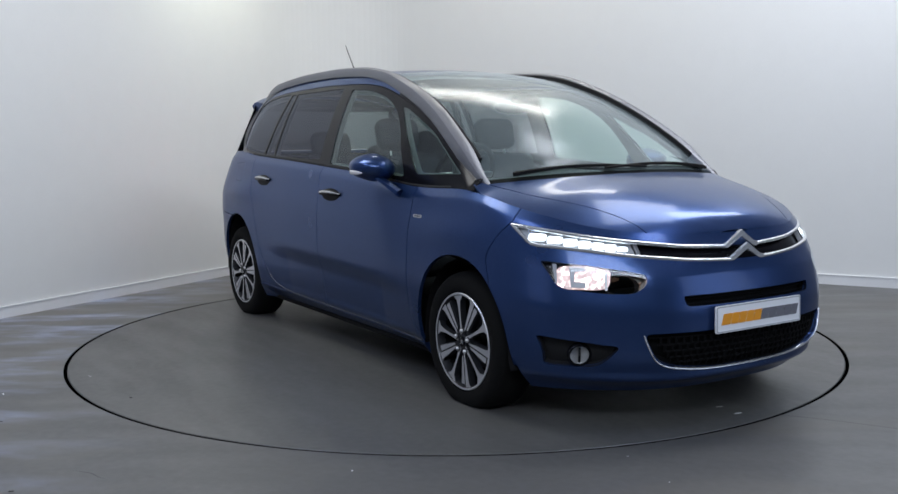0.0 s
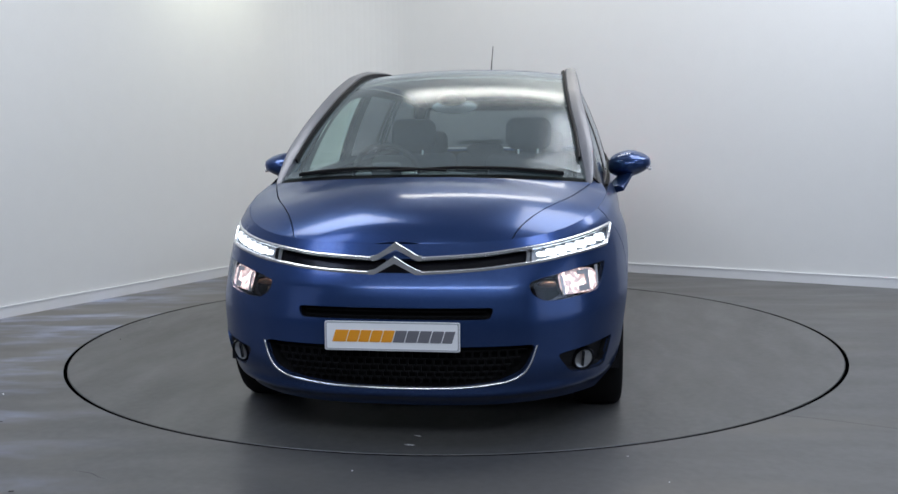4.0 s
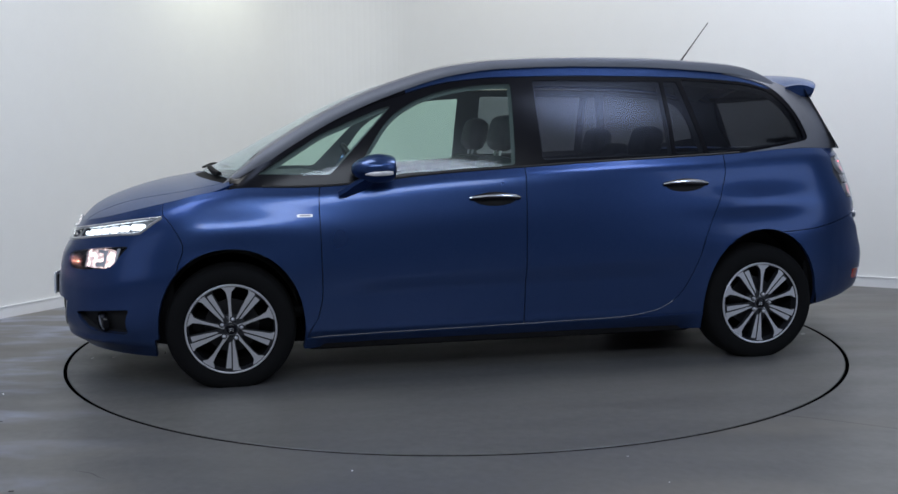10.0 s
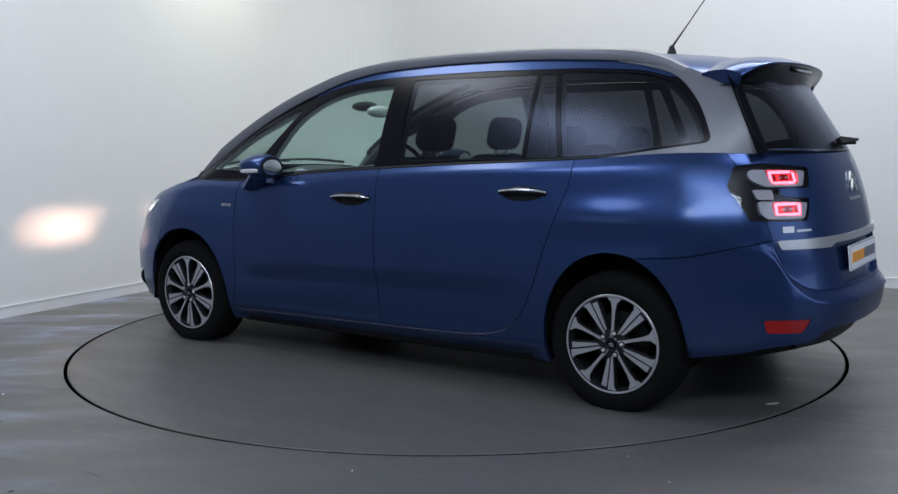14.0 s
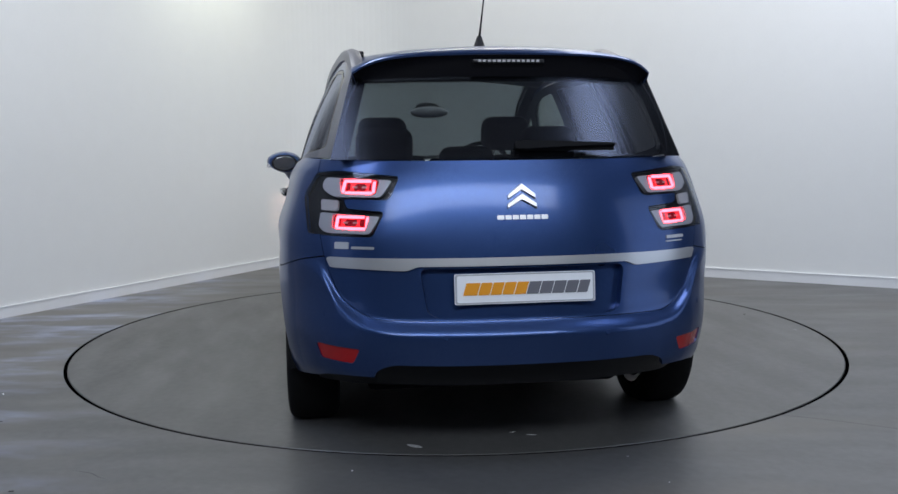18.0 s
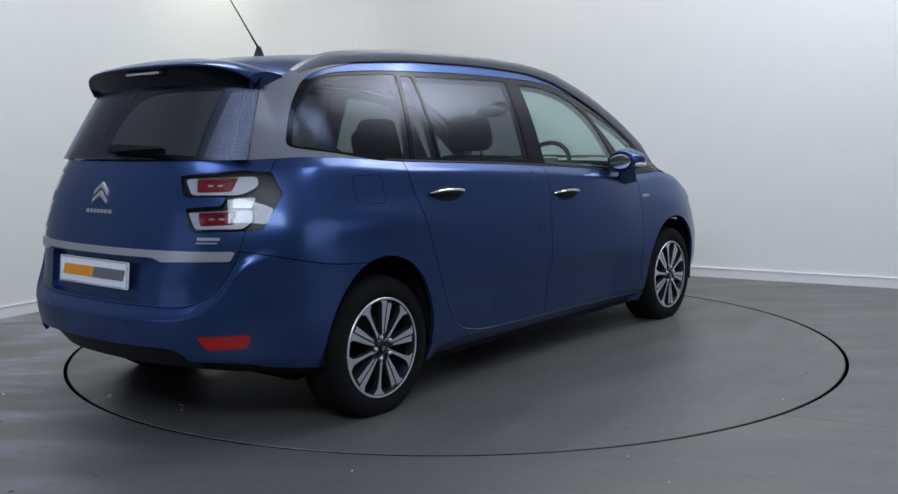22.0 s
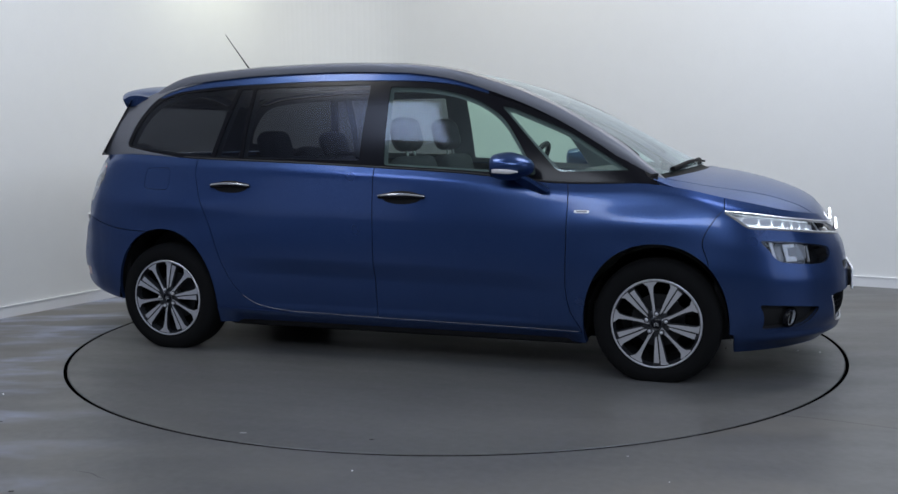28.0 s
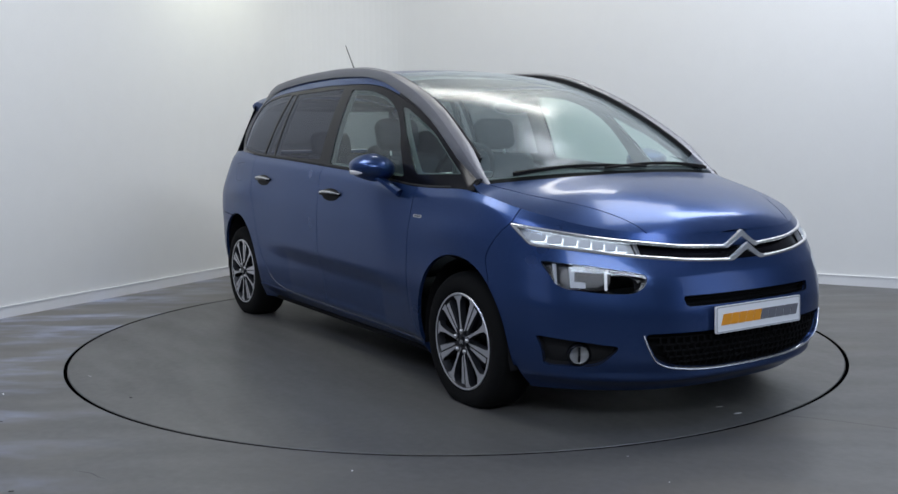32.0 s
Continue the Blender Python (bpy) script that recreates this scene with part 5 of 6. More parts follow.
# ---- tail
UP_RED = rounded([(0.515, 1.063), (0.664, 1.069), (0.657, 1.012), (0.533, 1.009)], 0.008)
LOW_RED = rounded([(0.558, 0.931), (0.692, 0.937), (0.698, 0.884), (0.577, 0.878)], 0.008)
UP_ALL = rounded([(0.470, 1.062), (0.716, 1.072), (0.730, 1.030), (0.690, 1.000), (0.515, 0.999)], [0.008, 0.02, 0.02, 0.02, 0.012])
LOW_ALL = rounded([(0.520, 0.930), (0.737, 0.942), (0.746, 0.890), (0.726, 0.868), (0.56, 0.866)], [0.008, 0.01, 0.01, 0.02, 0.012])
for s in (1, -1):
    mk = mirrored if s < 0 else (lambda p: p)
    lamp = new("tail_lamp")
    lamp.parent = car
    tagged(lamp, "claw-shaped tail lamp with red blocks in silver frames")
    tl = cut(BAND_STERN, taillamp)
    panel("housing", mk(tl), SMOKEGREY, lamp, fold=-0.022, lift=-0.024, label="smoked grey lamp housing")
    panel("lens", mk(tl), SMOKED, lamp, fold=0.004, lift=0.001, label="clear smoked lens")
    for all_p, red_p, name in ((UP_ALL, UP_RED, "upper"), (LOW_ALL, LOW_RED, "lower")):
        fa, fr = stern(shape(all_p, YZ)), stern(shape(red_p, YZ))
        panel("silver_frame", mk(cut(tl, fa, outside(fr))), LAMPSILVER, lamp, fold=0.018, lift=-0.004, label="satin silver lamp frame")
        panel("red_block", mk(cut(tl, fr)), REDLENS, lamp, fold=0.01, lift=-0.012, label="dark red lamp block")
        c = np.array(red_p).mean(0)
        zs = sorted(np.array(red_p)[:, 1])
        for zz in (zs[0] + 0.008, zs[-1] - 0.008):
            for y0, y1 in ((0.550, 0.585), (0.585, 0.620), (0.620, 0.648)):
                y0, y1 = (y0 + (0.03 if name == "lower" else 0), y1 + (0.03 if name == "lower" else 0))
                p, n = on_stern(s * (y0 + y1) / 2, zz)
                q0, _ = on_stern(s * y0, zz)
                q1, _ = on_stern(s * y1, zz)
                m = frame_on(p - n * 0.0125, n)
                lit_element("light_guide", m, (q1 - q0).length * 0.56, 0.0055, 0.006, REDGLOW, REDLENS, lamp, "red light guide", power=8.0)
        for yy in ((0.540, 0.650) if name == "upper" else (0.570, 0.680)):
            p, n = on_stern(s * yy, float(c[1]))
            lit_element("light_guide", frame_on(p - n * 0.0125, n), 0.006, 0.024, 0.006, REDGLOW, REDLENS, lamp, "red light guide", power=8.0)
        p, n = on_stern(s * float(c[0]), float(c[1]))
        lit_element("lit_block", frame_on(p - n * 0.0165, n), 0.047, 0.020, 0.004, REDFILL, REDLENS, lamp, "red lamp block", power=8.0)
        for dy in (-0.018, 0.018):
            p, n = on_stern(s * (float(c[0]) + dy), float(c[1]))
            plate_slab("reflex_mark", frame_on(p - n * 0.011, n), [(-0.010, -0.003), (0.010, -0.003), (0.010, 0.003), (-0.010, 0.003)], 0.001, -0.002, SATIN, lamp)
    panel("indicator", mk(cut(tl, stern(shape(rounded([(0.67, 0.988), (0.735, 0.990), (0.735, 0.950), (0.675, 0.948)], 0.006), YZ)))), INDICATOR, lamp, fold=0.01, lift=-0.006, label="clear indicator block")
    panel("rear_reflector", mk(cut(BAND_STERN, reflex)), REDREFLEX, car, fold=-0.0, lift=-0.004, label="bright red bumper reflector")
    panel("reflector_recess", mk(cut(BAND_STERN, grown(reflex, 0.004))), SEAL, car, fold=-0.012, lift=-0.015)
    for a, zz in ((0.735, 0.567), (0.30, 0.50)):
        p, n = on_stern(s * a, zz)
        bm = bmesh.new()
        bmesh.ops.create_cone(bm, cap_ends=True, segments=16, radius1=0.011, radius2=0.009, depth=0.004, matrix=frame_on(p, n) @ Matrix.Rotation(radians(-90), 4, "X"))
        part("parking_sensor", bm, PAINT, car, smooth=False)
STRIP_R = rounded([(-0.715, 0.779), (0.715, 0.779), (0.70, 0.741), (0.43, 0.733), (0.39, 0.749), (-0.39, 0.749), (-0.43, 0.733), (-0.70, 0.741)], 0.006)
panel("chrome_strip", both(stern(shape(STRIP_R, YZ))), SATIN, car, fold=0.014, lift=0.010, label="broad brushed chrome tailgate strip")
panel("plate_niche", both(niche), PAINT, car, fold=-0.03, lift=-0.032, label="blue recess for the board")
p, n = on_stern(0, 0.667)
number_board(frame_on(p + Vector((0.010, 0, 0)), Vector((-1, 0, 0.10))), True)
for z0, w, rise in ((1.000, 0.052, 0.036), (0.966, 0.055, 0.034)):
    p, n = on_stern(0, z0)
    m = frame_on(p + n * 0.004, n)
    t = 0.017
    plate_slab("chevron", m, [(-w, -t * 0.9), (0, rise - t * 0.6), (w, -t * 0.9), (w, t * 0.2), (0, rise + t * 0.55), (-w, t * 0.2)], 0.008, -0.004, SATIN, car, "bright chrome chevron", 0.003)
p, n = on_stern(0, 0.922)
m = frame_on(p, n)
wm = plate_slab("wordmark", m, rounded([(-0.095, -0.008), (0.095, -0.008), (0.095, 0.008), (-0.095, 0.008)], 0.004), 0.004, -0.003, SATIN, car, "chrome wordmark as a plain bar", 0.001)
for i in range(6):
    x = -0.068 + 0.027 * i
    plate_slab("gap", m, [(x - 0.002, -0.009), (x + 0.002, -0.009), (x + 0.002, 0.009), (x - 0.002, 0.009)], 0.0046, 0.001, PAINT, wm)
for a, w, hh, z in ((0.66, 0.030, 0.013, 0.822), (0.585, 0.045, 0.005, 0.815), (-0.62, 0.048, 0.006, 0.828), (-0.615, 0.045, 0.0025, 0.812)):
    p, n = on_stern(a, z)
    plate_slab("model_badge", frame_on(p, n), rounded([(-w, -hh), (w, -hh), (w, hh), (-w, hh)], 0.003), 0.003, -0.003, SATIN, car, "small chrome model badge", 0.001)

# spoiler over the rear window
bm, bm2 = bmesh.new(), bmesh.new()
rows, unders = [], []
for y in np.linspace(-0.60, 0.60, 61):
    r = abs(y) / 0.60
    te = -1.970 + 0.050 * r ** 2 + 0.055 * r ** 8
    zt = 1.556 - 0.020 * r ** 2 - 0.050 * r ** 8
    z0 = float(top_z(-1.698, min(abs(y), float(edge_half(-1.698)) * 0.99)))
    row = []
    for x in np.linspace(-1.698, te, 10):
        k = (x + 1.698) / (te + 1.698)
        row.append(bm.verts.new((x, y, z0 + (zt - z0) * k + 0.010 * math.sin(math.pi * k) - 0.012 * k ** 6)))
    lx, lz = row[-1].co.x, row[-1].co.z
    row.append(bm.verts.new((lx - 0.006, y, lz - 0.005)))
    row.append(bm.verts.new((lx - 0.003, y, lz - 0.012)))
    rows.append(row)
    ux = float(tail_x(y, 1.435)) + 0.012
    unders.append([bm2.verts.new((lx - 0.003, y, lz - 0.0125)), bm2.verts.new(((lx + ux) / 2 + 0.01, y, lz - 0.045)), bm2.verts.new((max(ux, lx + 0.02), y, 1.432)), bm2.verts.new((max(ux, lx + 0.02) + 0.05, y, 1.432))])
for r, b in ((rows, bm), (unders, bm2)):
    for i in range(len(r) - 1):
        for j in range(len(r[0]) - 1):
            b.faces.new((r[i][j], r[i + 1][j], r[i + 1][j + 1], r[i][j + 1]))
# painted cheeks close the spoiler's ends down to the pillars
for row in (rows[0], rows[-1]):
    foot = [bm.verts.new((v.co.x + 0.012, math.copysign(0.585, v.co.y), min(v.co.z - 0.004, float(Z_RAIL(v.co.x)) - 0.012))) for v in row]
    for i in range(len(row) - 1):
        bm.faces.new((row[i], row[i + 1], foot[i + 1], foot[i]))
part("spoiler", bm, PAINT, car, "blue roof spoiler")
part("spoiler_underside", bm2, BLACK, car, "black underside of the spoiler")
bm = bmesh.new()
box(bm, (-1.957, 0, 1.507), (0.03, 0.28, 0.015), bevel=0.004)
brake = part("high_brake_lamp", bm, SMOKEGREY, car, "clear high-level brake lamp in the spoiler")
for i in range(13):
    bm = bmesh.new()
    box(bm, (-1.9725, -0.114 + 0.019 * i, 1.507), (0.004, 0.012, 0.009), bevel=0.001)
    part("lamp_facet", bm, INDICATOR, brake, "clear facet", smooth=False)
# rear wiper
bm = bmesh.new()
m = frame_on(Vector((float(tail_x(0, 1.175)) - 0.012, 0.0, 1.175)), Vector((-1, 0, 0.6)))
slab(bm, rounded([(0.012, -0.016), (0.012, 0.014), (-0.03, 0.019), (-0.12, 0.016), (-0.37, 0.005), (-0.375, -0.003), (-0.12, -0.012), (-0.03, -0.018)], 0.006), 0.024, 0.002, m)
box(bm, (-0.20, 0.0, -0.006), (0.34, 0.008, 0.014), m, 0.002)
part("rear_wiper", bm, GRILLEBLACK, car, "black rear wiper")
# aerial
bm = bmesh.new()
bmesh.ops.create_cone(bm, cap_ends=True, segments=16, radius1=0.028, radius2=0.010, depth=0.05, matrix=Matrix.Translation((-1.315, 0, 1.645)))
part("aerial_base", bm, PLASTIC, car, "black aerial base")
aer = [Vector((-1.315, 0, 1.660)) + Vector((-0.60, 0, 0.80)).normalized() * d for d in (0, 0.04, 0.10, 0.20, 0.31)]
sweep_mesh(aer, [(0.0042 * math.cos(a), 0.0042 * math.sin(a)) for a in np.linspace(0, 2 * math.pi, 8, endpoint=False)], SEAL, "aerial_rod", car, True, [Vector((0, 1, 0))] * 5, "thin black aerial rod", [1.5, 1.2, 0.9, 0.75, 0.6])
# screen wipers
for y0, y1 in ((-0.62, 0.10), (0.62, -0.16)):
    pts = []
    for t in np.linspace(0, 1, 24):
        y = y0 + (y1 - y0) * t
        x = float(COWL(abs(y))) - 0.035 - 0.030 * math.sin(math.pi * t)
        pts.append(Vector((x, y, float(top_z(x, y)) + 0.013)))
    sweep_mesh(pts, [(-0.012, -0.006), (-0.010, 0.006), (0.0, 0.010), (0.010, 0.006), (0.012, -0.006)], GRILLEBLACK, "screen_wiper", car, True, None, "black screen wiper",
               [0.7 + 0.5 * (1 - t) for t in np.linspace(0, 1, 24)])
# dark backing behind the shut lines
INNER = cut(BAND, outside(ARCH_F), outside(ARCH_R), lambda P: np.abs(P[:, 0]) - 1.75)
for flip in (False, True):
    panel("door_lining", mirrored(INNER) if flip else INNER, SEAL, car, fold=0, lift=-0.022, label="dark inner side panel")
panel("nose_backing", cut(both(lambda P: 1.70 - P[:, 0]), lambda P: 0.075 - np.hypot(np.abs(P[:, 1]) - 0.624, P[:, 2] - 0.632)), SEAL, car, fold=0, lift=-0.085, label="dark structure behind the bumper")
panel("tail_backing", both(lambda P: P[:, 0] + 1.70), SEAL, car, fold=0, lift=-0.060, label="dark structure behind the tailgate")
# ---------------------------------------------------------------- cabin
def soft_box(bm, c, s, m=None, bevel=0.05):
    return box(bm, c, s, m, bevel, 4)


def seat(x, y, wide, top, name, facing=0):
    st = new(name)
    st.parent = car
    st.matrix_basis = pose(x, y, 0)
    tagged(st, "charcoal cloth car seat with a rounded headrest")
    bm = bmesh.new()
    soft_box(bm, (0.05, 0, 0.50), (0.50, wide, 0.16), pose(0, 0, 0, 0, -4, 0), 0.06)
    part("cushion", bm, FABRIC, st)
    back = pose(-0.17, 0, 0.54, 0, -14, 0)
    bm = bmesh.new()
    soft_box(bm, (0, 0, 0.29), (0.13, wide, 0.60), back, 0.055)
    part("backrest", bm, FABRIC, st)
    h = top - 0.54
    bm = bmesh.new()
    soft_box(bm, (0.0, 0, h - 0.10), (0.125, 0.28, 0.20), back, 0.06)
    part("headrest", bm, FABRIC, st)
    for dy in (-0.06, 0.06):
        bm = bmesh.new()
        bmesh.ops.create_cone(bm, cap_ends=True, segments=10, radius1=0.006, radius2=0.006, depth=0.14, matrix=back @ Matrix.Translation((0, dy, h - 0.22)))
        part("headrest_post", bm, SATIN, st, smooth=False)


for y in (0.36, -0.36):
    seat(0.25, y, 0.52, 1.36, "front_seat")
for y, top in ((0.41, 1.29), (0.0, 1.19), (-0.41, 1.29)):
    seat(-0.60, y, 0.41, top, "rear_seat")
bm = bmesh.new()
box(bm, (-0.05, 0, 0.34), (3.3, 1.46, 0.06), bevel=0.02)
part("cabin_floor", bm, SEAL, car, "dark cabin floor")
# dashboard: a swept hump across the car
bm = bmesh.new()
prof = [(1.50, 0.93), (1.47, 0.985), (1.25, 1.005), (1.02, 1.01), (0.90, 0.99), (0.84, 0.93), (0.86, 0.80), (0.95, 0.66), (1.45, 0.62)]
rows = []
for y in np.linspace(-0.735, 0.735, 41):
    hood = 0.040 * math.exp(-(y / 0.20) ** 2)
    cut_x = 0.20 * (abs(y) / 0.735) ** 2
    rows.append([bm.verts.new((x - (cut_x if x > 1.1 else 0), y, z + (hood if 0.88 < x < 1.3 else 0))) for x, z in prof])
for a, b in zip(rows[:-1], rows[1:]):
    for i in range(len(prof)):
        j = (i + 1) % len(prof)
        bm.faces.new((a[i], b[i], b[j], a[j]))
bm.faces.new(rows[0]), bm.faces.new(rows[-1])
part("dashboard", bm, TRIMGREY, car, "dark grey dashboard")
# steering wheel
sw = new("steering_wheel")
sw.parent = car
sw.matrix_basis = pose(0.66, -0.37, 1.02, 0, -62, 0)
tagged(sw, "black steering wheel")
bm = bmesh.new()
n, k = 40, 10
rows = [[bm.verts.new(((0.180 + 0.015 * math.cos(b)) * math.cos(a), (0.180 + 0.015 * math.cos(b)) * math.sin(a), 0.015 * math.sin(b)))
         for b in np.linspace(0, 2 * math.pi, k, endpoint=False)] for a in np.linspace(0, 2 * math.pi, n, endpoint=False)]
for i in range(n):
    for j in range(k):
        bm.faces.new((rows[i - 1][j - 1], rows[i][j - 1], rows[i][j], rows[i - 1][j]))
part("rim", bm, SEAL, sw)
bm = bmesh.new()
soft_box(bm, (0, 0, -0.01), (0.15, 0.17, 0.05), None, 0.02)
part("boss", bm, TRIMGREY, sw)
for a in (0, 90, 270):
    bm = bmesh.new()
    soft_box(bm, (-0.12, 0, -0.008), (0.12, 0.035, 0.016), pose(0, 0, 0, 0, 0, a), 0.006)
    part("spoke", bm, SATIN if a else TRIMGREY, sw)
# mirror and sensor pod behind the screen
bm = bmesh.new()
bmesh.ops.create_uvsphere(bm, u_segments=24, v_segments=12, radius=1, matrix=Matrix.Translation((0.60, 0, 1.385)) @ Matrix.Diagonal((0.022, 0.125, 0.038, 1)))
part("interior_mirror", bm, INDICATOR, car, "pale interior mirror")
bm = bmesh.new()
bmesh.ops.create_uvsphere(bm, u_segments=24, v_segments=12, radius=1, matrix=Matrix.Translation((0.72, 0, 1.420)) @ Matrix.Diagonal((0.085, 0.080, 0.032, 1)))
part("sensor_pod", bm, SEAL, car, "dark sensor pod")
panel("headlining", cut(TOP, lambda P: P[:, 0] - 0.24, lambda P: -1.72 - P[:, 0]), LINING, car, fold=0, lift=-0.035, label="pale fabric headlining")
# inner pillars and window-line trim
SIDE_IN = cut(frame_patch, lambda P: P[:, 0] - 1.25)
for _n, poly, _m in WINDOWS:
    SIDE_IN = clip(SIDE_IN, outside(shape(poly, XZ, -0.015)))
for flip in (False, True):
    panel("pillar_trim", mirrored(SIDE_IN) if flip else SIDE_IN, TRIMPALE, car, fold=0, lift=-0.03, label="grey inner pillar trim")
for s in (1, -1):
    bm = bmesh.new()
    soft_box(bm, (0.42, s * 0.70, 0.80), (1.0, 0.10, 0.36), None, 0.04)
    part("door_card", bm, TRIMGREY, car, "dark grey inner door card")
    bm = bmesh.new()
    soft_box(bm, (-0.60, s * 0.71, 0.84), (1.0, 0.10, 0.40), None, 0.04)
    part("door_card", bm, TRIMGREY, car, "dark grey inner door card")
bm = bmesh.new()
soft_box(bm, (-1.45, 0, 0.62), (0.75, 1.30, 0.30), None, 0.05)
part("boot_floor", bm, FABRIC, car, "charcoal boot floor")
# ---------------------------------------------------------------- turntable
def turntable():
    t = new("turntable")
    tagged(t, "round grey motorised car turntable set flush in the floor", "turntable")
    bm = bmesh.new()
    n = 240
    prof = [(0.0, 0.0), (0.6, 0.0), (1.2, 0.0), (1.8, 0.0), (TABLE_R - 0.003, 0.0), (TABLE_R, -0.003), (TABLE_R, -0.05)]
    rows = [[bm.verts.new((r * math.cos(2 * math.pi * i / n), r * math.sin(2 * math.pi * i / n), z)) for i in range(n)] for r, z in prof[1:]]
    mid = bm.verts.new((0, 0, 0))
    for i in range(n):
        bm.faces.new((mid, rows[0][i], rows[0][(i + 1) % n]))
    for a, b in zip(rows[:-1], rows[1:]):
        for i in range(n):
            j = (i + 1) % n
            bm.faces.new((a[i], b[i], b[j], a[j]))
    part("deck", bm, TABLEMAT, t, "grey painted deck plate", smooth=False)
    # flat black ring over the gap, put there for the gap's shade
    bm = bmesh.new()
    ring = [[bm.verts.new((r * math.cos(2 * math.pi * i / n), r * math.sin(2 * math.pi * i / n), z)) for i in range(n)] for r, z in ((TABLE_R + 0.0012, -0.0025), (TABLE_R + 0.0192, -0.0030))]
    for i in range(n):
        bm.faces.new((ring[0][i], ring[1][i], ring[1][(i + 1) % n], ring[0][(i + 1) % n]))
    part("edge_seal", bm, TUBEBLACK, t, "black ring standing in for the shade of the gap")
    return t


turntable_thing = turntable()


def flake(bm, x, y, length, width, turn, seed):
    """A thin crumb of paint or rubber lying flat."""
    r = random.Random(seed)
    c, s = math.cos(turn), math.sin(turn)
    ring = []
    for i in range(9):
        a = 2 * math.pi * i / 9
        u, v = length / 2 * math.cos(a) * r.uniform(0.75, 1.1), width / 2 * math.sin(a) * r.uniform(0.7, 1.1)
        ring.append((x + c * u - s * v, y + s * u + c * v))
    low = [bm.verts.new((px, py, 0.0004)) for px, py in ring]
    top = [bm.verts.new((x + (px - x) * 0.85, y + (py - y) * 0.85, 0.0020)) for px, py in ring]
    bm.faces.new(top)
    for i in range(9):
        bm.faces.new((low[i - 1], low[i], top[i], top[i - 1]))


for k, (x, y, ln, wd, turn) in enumerate(((-2.08, 0.47, 0.075, 0.030, 0.9), (-2.017, -0.017, 0.05, 0.012, 1.2), (-1.97, 0.05, 0.03, 0.008, 1.6), (-0.229, -2.117, 0.035, 0.009, 0.2),
                                          (2.115, 0.12, 0.05, 0.014, 1.5), (2.00, 0.132, 0.035, 0.010, 1.2), (1.139, -0.312, 0.04, 0.015, 0.6))):
    bm = bmesh.new()
    flake(bm, x, y, ln, wd, turn, k)
    part("paint_flake", bm, DUST, turntable_thing, "pale flake lying on the deck", smooth=False)
bm = bmesh.new()
flake(bm, 0.320, -2.045, 0.020, 0.011, 0.5, 20)
part("rubber_crumb", bm, GRIT, turntable_thing, "dark crumb lying on the deck", smooth=False)
bm = bmesh.new()
for k, (x, y, ln, wd) in enumerate(((-0.384, -2.404, 0.010, 0.008), (0.655, -2.27, 0.006, 0.005), (0.75, -2.55, 0.004, 0.004), (-2.20, -1.285, 0.030, 0.008), (-2.22, -1.30, 0.022, 0.006), (2.5, -1.2, 0.006, 0.005))):
    flake(bm, x, y, ln, wd, 0.7 * k, 30 + k)
tagged(part("floor_crumbs", bm, WHITE, None, smooth=False), "few tiny white crumbs on the grey floor", "crumbs", kind="stuff")
bm = bmesh.new()
flake(bm, -1.5593, -2.5813, 0.022, 0.008, 0.3, 50)
flake(bm, -1.9938, -1.7419, 0.014, 0.006, 1.0, 51)
tagged(part("floor_grit", bm, GRIT, None, smooth=False), "dark grit on the grey painted floor", "grit", kind="stuff")
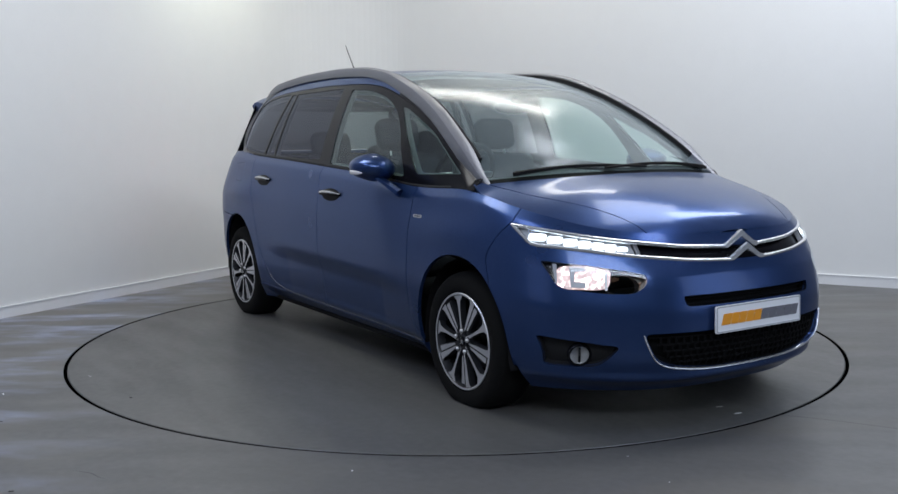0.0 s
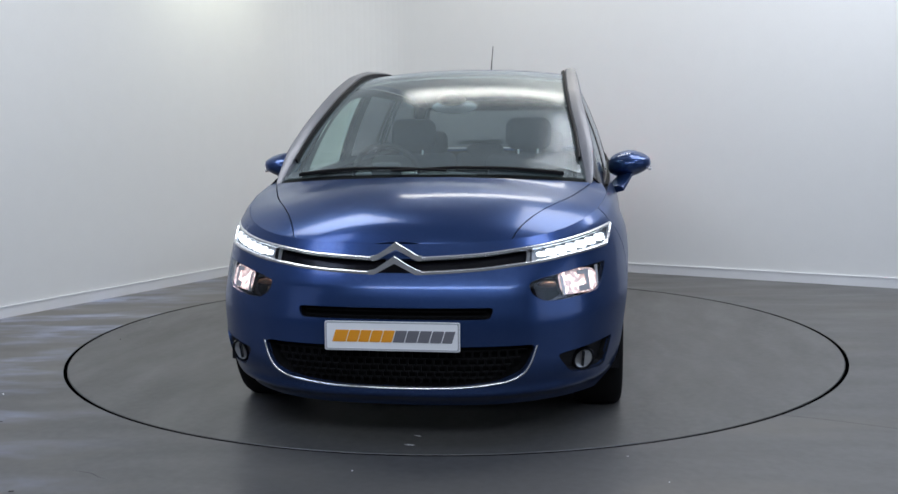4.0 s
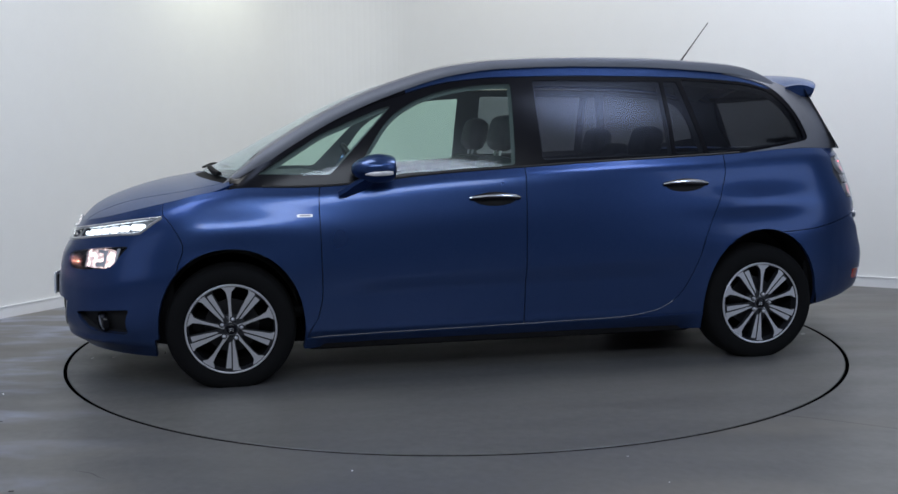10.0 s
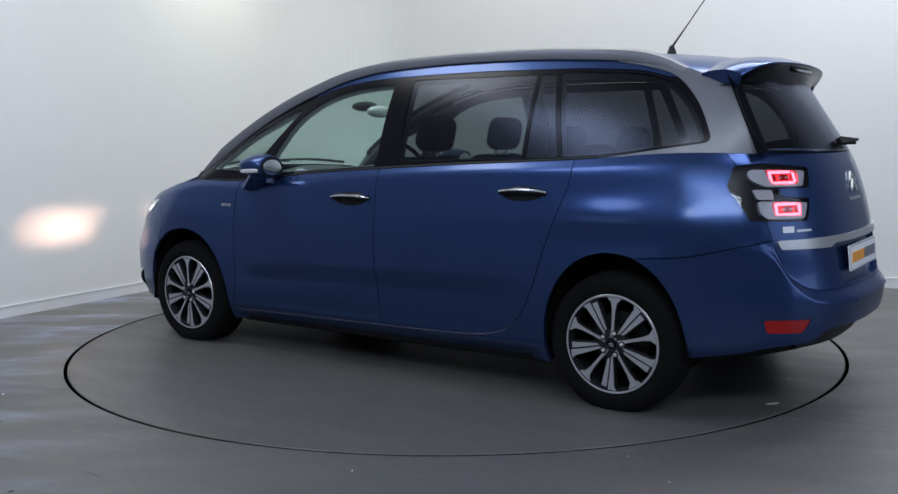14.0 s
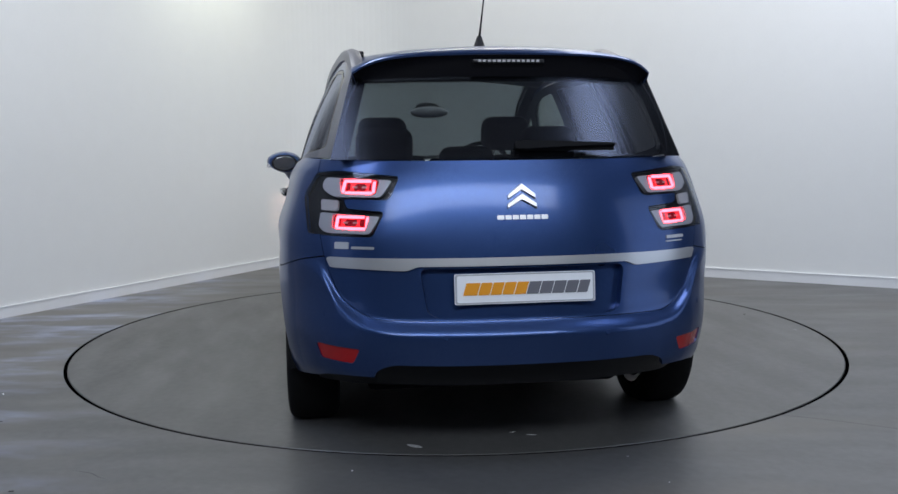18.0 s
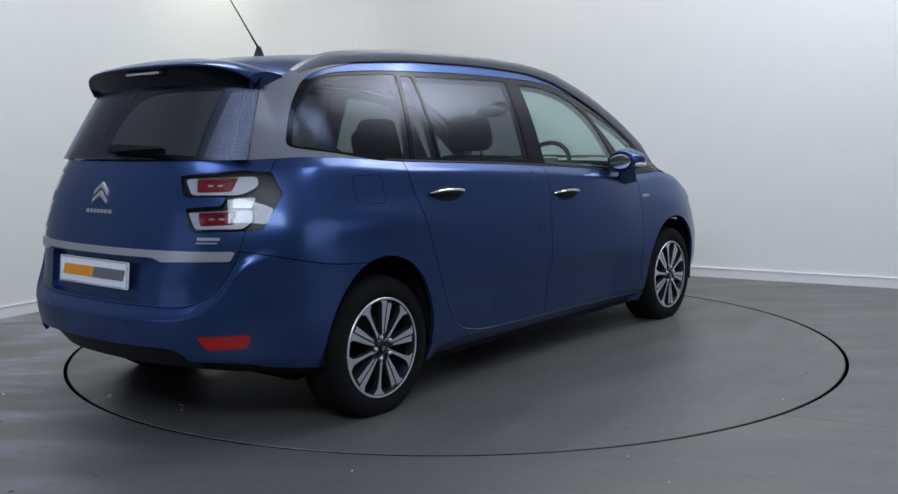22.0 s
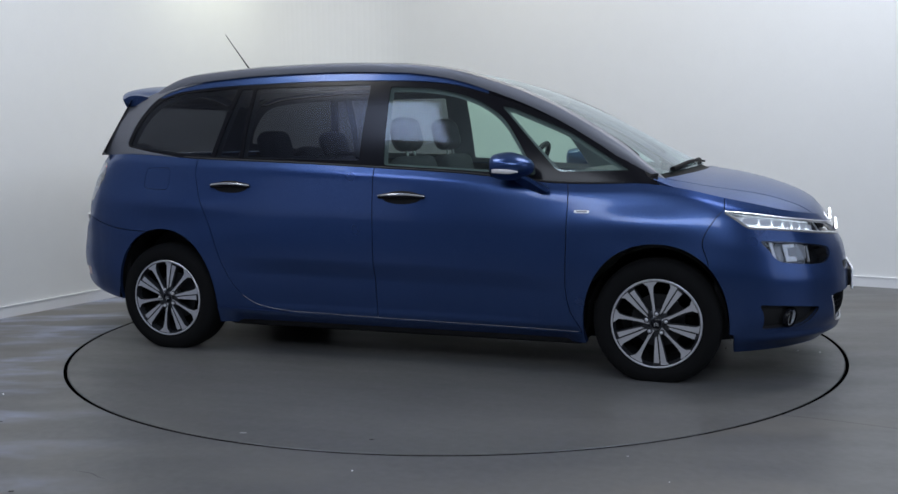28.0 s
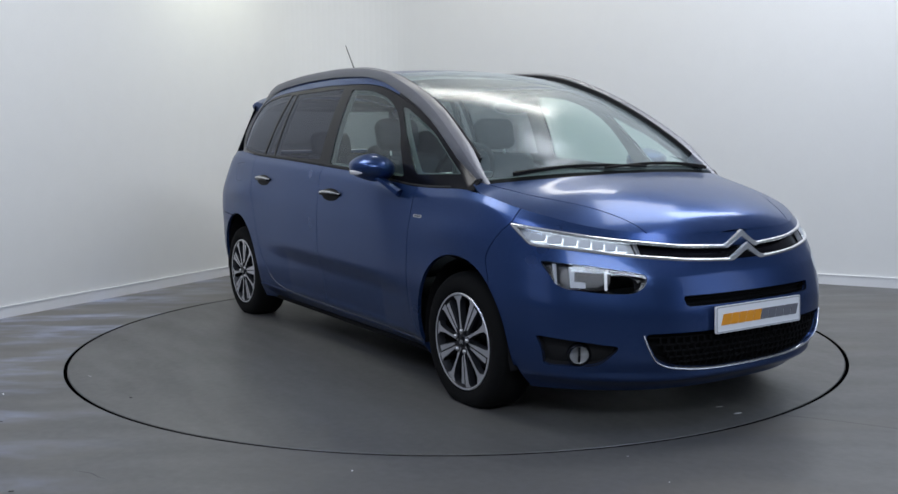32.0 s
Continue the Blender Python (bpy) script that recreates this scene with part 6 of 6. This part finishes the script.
# short dark scratch in the floor paint
bm = bmesh.new()
scratch = dense([(-1.425, -2.375), (-1.385, -2.392), (-1.343, -2.410), (-1.305, -2.448), (-1.262, -2.470)], 4)
lo = [bm.verts.new((x, y, 0.0006)) for x, y in scratch]
hi = [bm.verts.new((x + 0.001, y + 0.0045 * math.sin(math.pi * (i + 0.5) / len(scratch)), 0.0006)) for i, (x, y) in enumerate(scratch)]
for i in range(len(lo) - 1):
    bm.faces.new((lo[i], lo[i + 1], hi[i + 1], hi[i]))
tagged(part("trim_floor_scratch", bm, JOINT, None, smooth=False), "short dark scratch in the painted floor", "floor scratch", kind="structure")
# hairline joint in the floor beside the turntable
bm = bmesh.new()
joint = dense([(1.405, -1.745), (1.60, -1.835), (1.83, -1.965), (2.3, -2.20)], 6)
lo = [bm.verts.new((x, y, 0.0006)) for x, y in joint]
hi = [bm.verts.new((x + 0.0018, y + 0.0035, 0.0006)) for x, y in joint]
for i in range(len(lo) - 1):
    bm.faces.new((lo[i], lo[i + 1], hi[i + 1], hi[i]))
tagged(part("trim_floor_joint", bm, JOINT, None, smooth=False), "hairline dark joint in the painted floor", "floor joint", kind="structure")
# ---------------------------------------------------------------- what moves
HEADING = [(0.0, -57.43), (0.5, -59.31), (1.0, -63.09), (1.5, -68.3), (2.0, -74.3), (3.0, -86.3), (4.0, -98.25), (5.5, -116.0), (7.0, -134.05), (8.0, -145.75),
           (9.0, -157.3), (10.0, -168.75), (11.0, -180.25), (12.0, -191.7), (13.0, -203.25), (14.5, -220.6), (16.0, -238.2), (17.0, -249.9), (18.0, -261.7),
           (19.0, -273.5), (20.0, -285.3), (21.0, -297.0), (22.0, -308.6), (23.0, -320.25), (24.0, -331.95), (25.0, -343.4), (26.5, -360.9), (28.0, -378.45),
           (29.0, -390.1), (30.0, -401.75), (30.5, -407.45), (31.0, -412.63), (31.5, -415.77), (32.0, -417.46)]
TABLE_IN_CAR = pose(-0.1006, 0.0823, 0)      # the car stands a little off the turntable's middle


def motions():
    walk(car, [(t, pose(0, 0, 0, 0, 0, a) @ TABLE_IN_CAR) for t, a in HEADING])
    walk(turntable_thing, [(t, pose(0, 0, 0, 0, 0, a)) for t, a in HEADING])
    # the lamps are lit until shortly after 18 s, then each element turns its lit face inwards
    for ob, m, about in TURNED:
        walk(ob, [(0.0, m), (18.0, m), (18.0334, m @ pose(0, 0, 0, 0, 0, 80)), (18.0667, m @ pose(0, 0, 0, 0, 0, 160)), (18.1, m @ pose(0, 0, 0, 0, 0, 180)), (32.0, m @ pose(0, 0, 0, 0, 0, 180))])


motions()
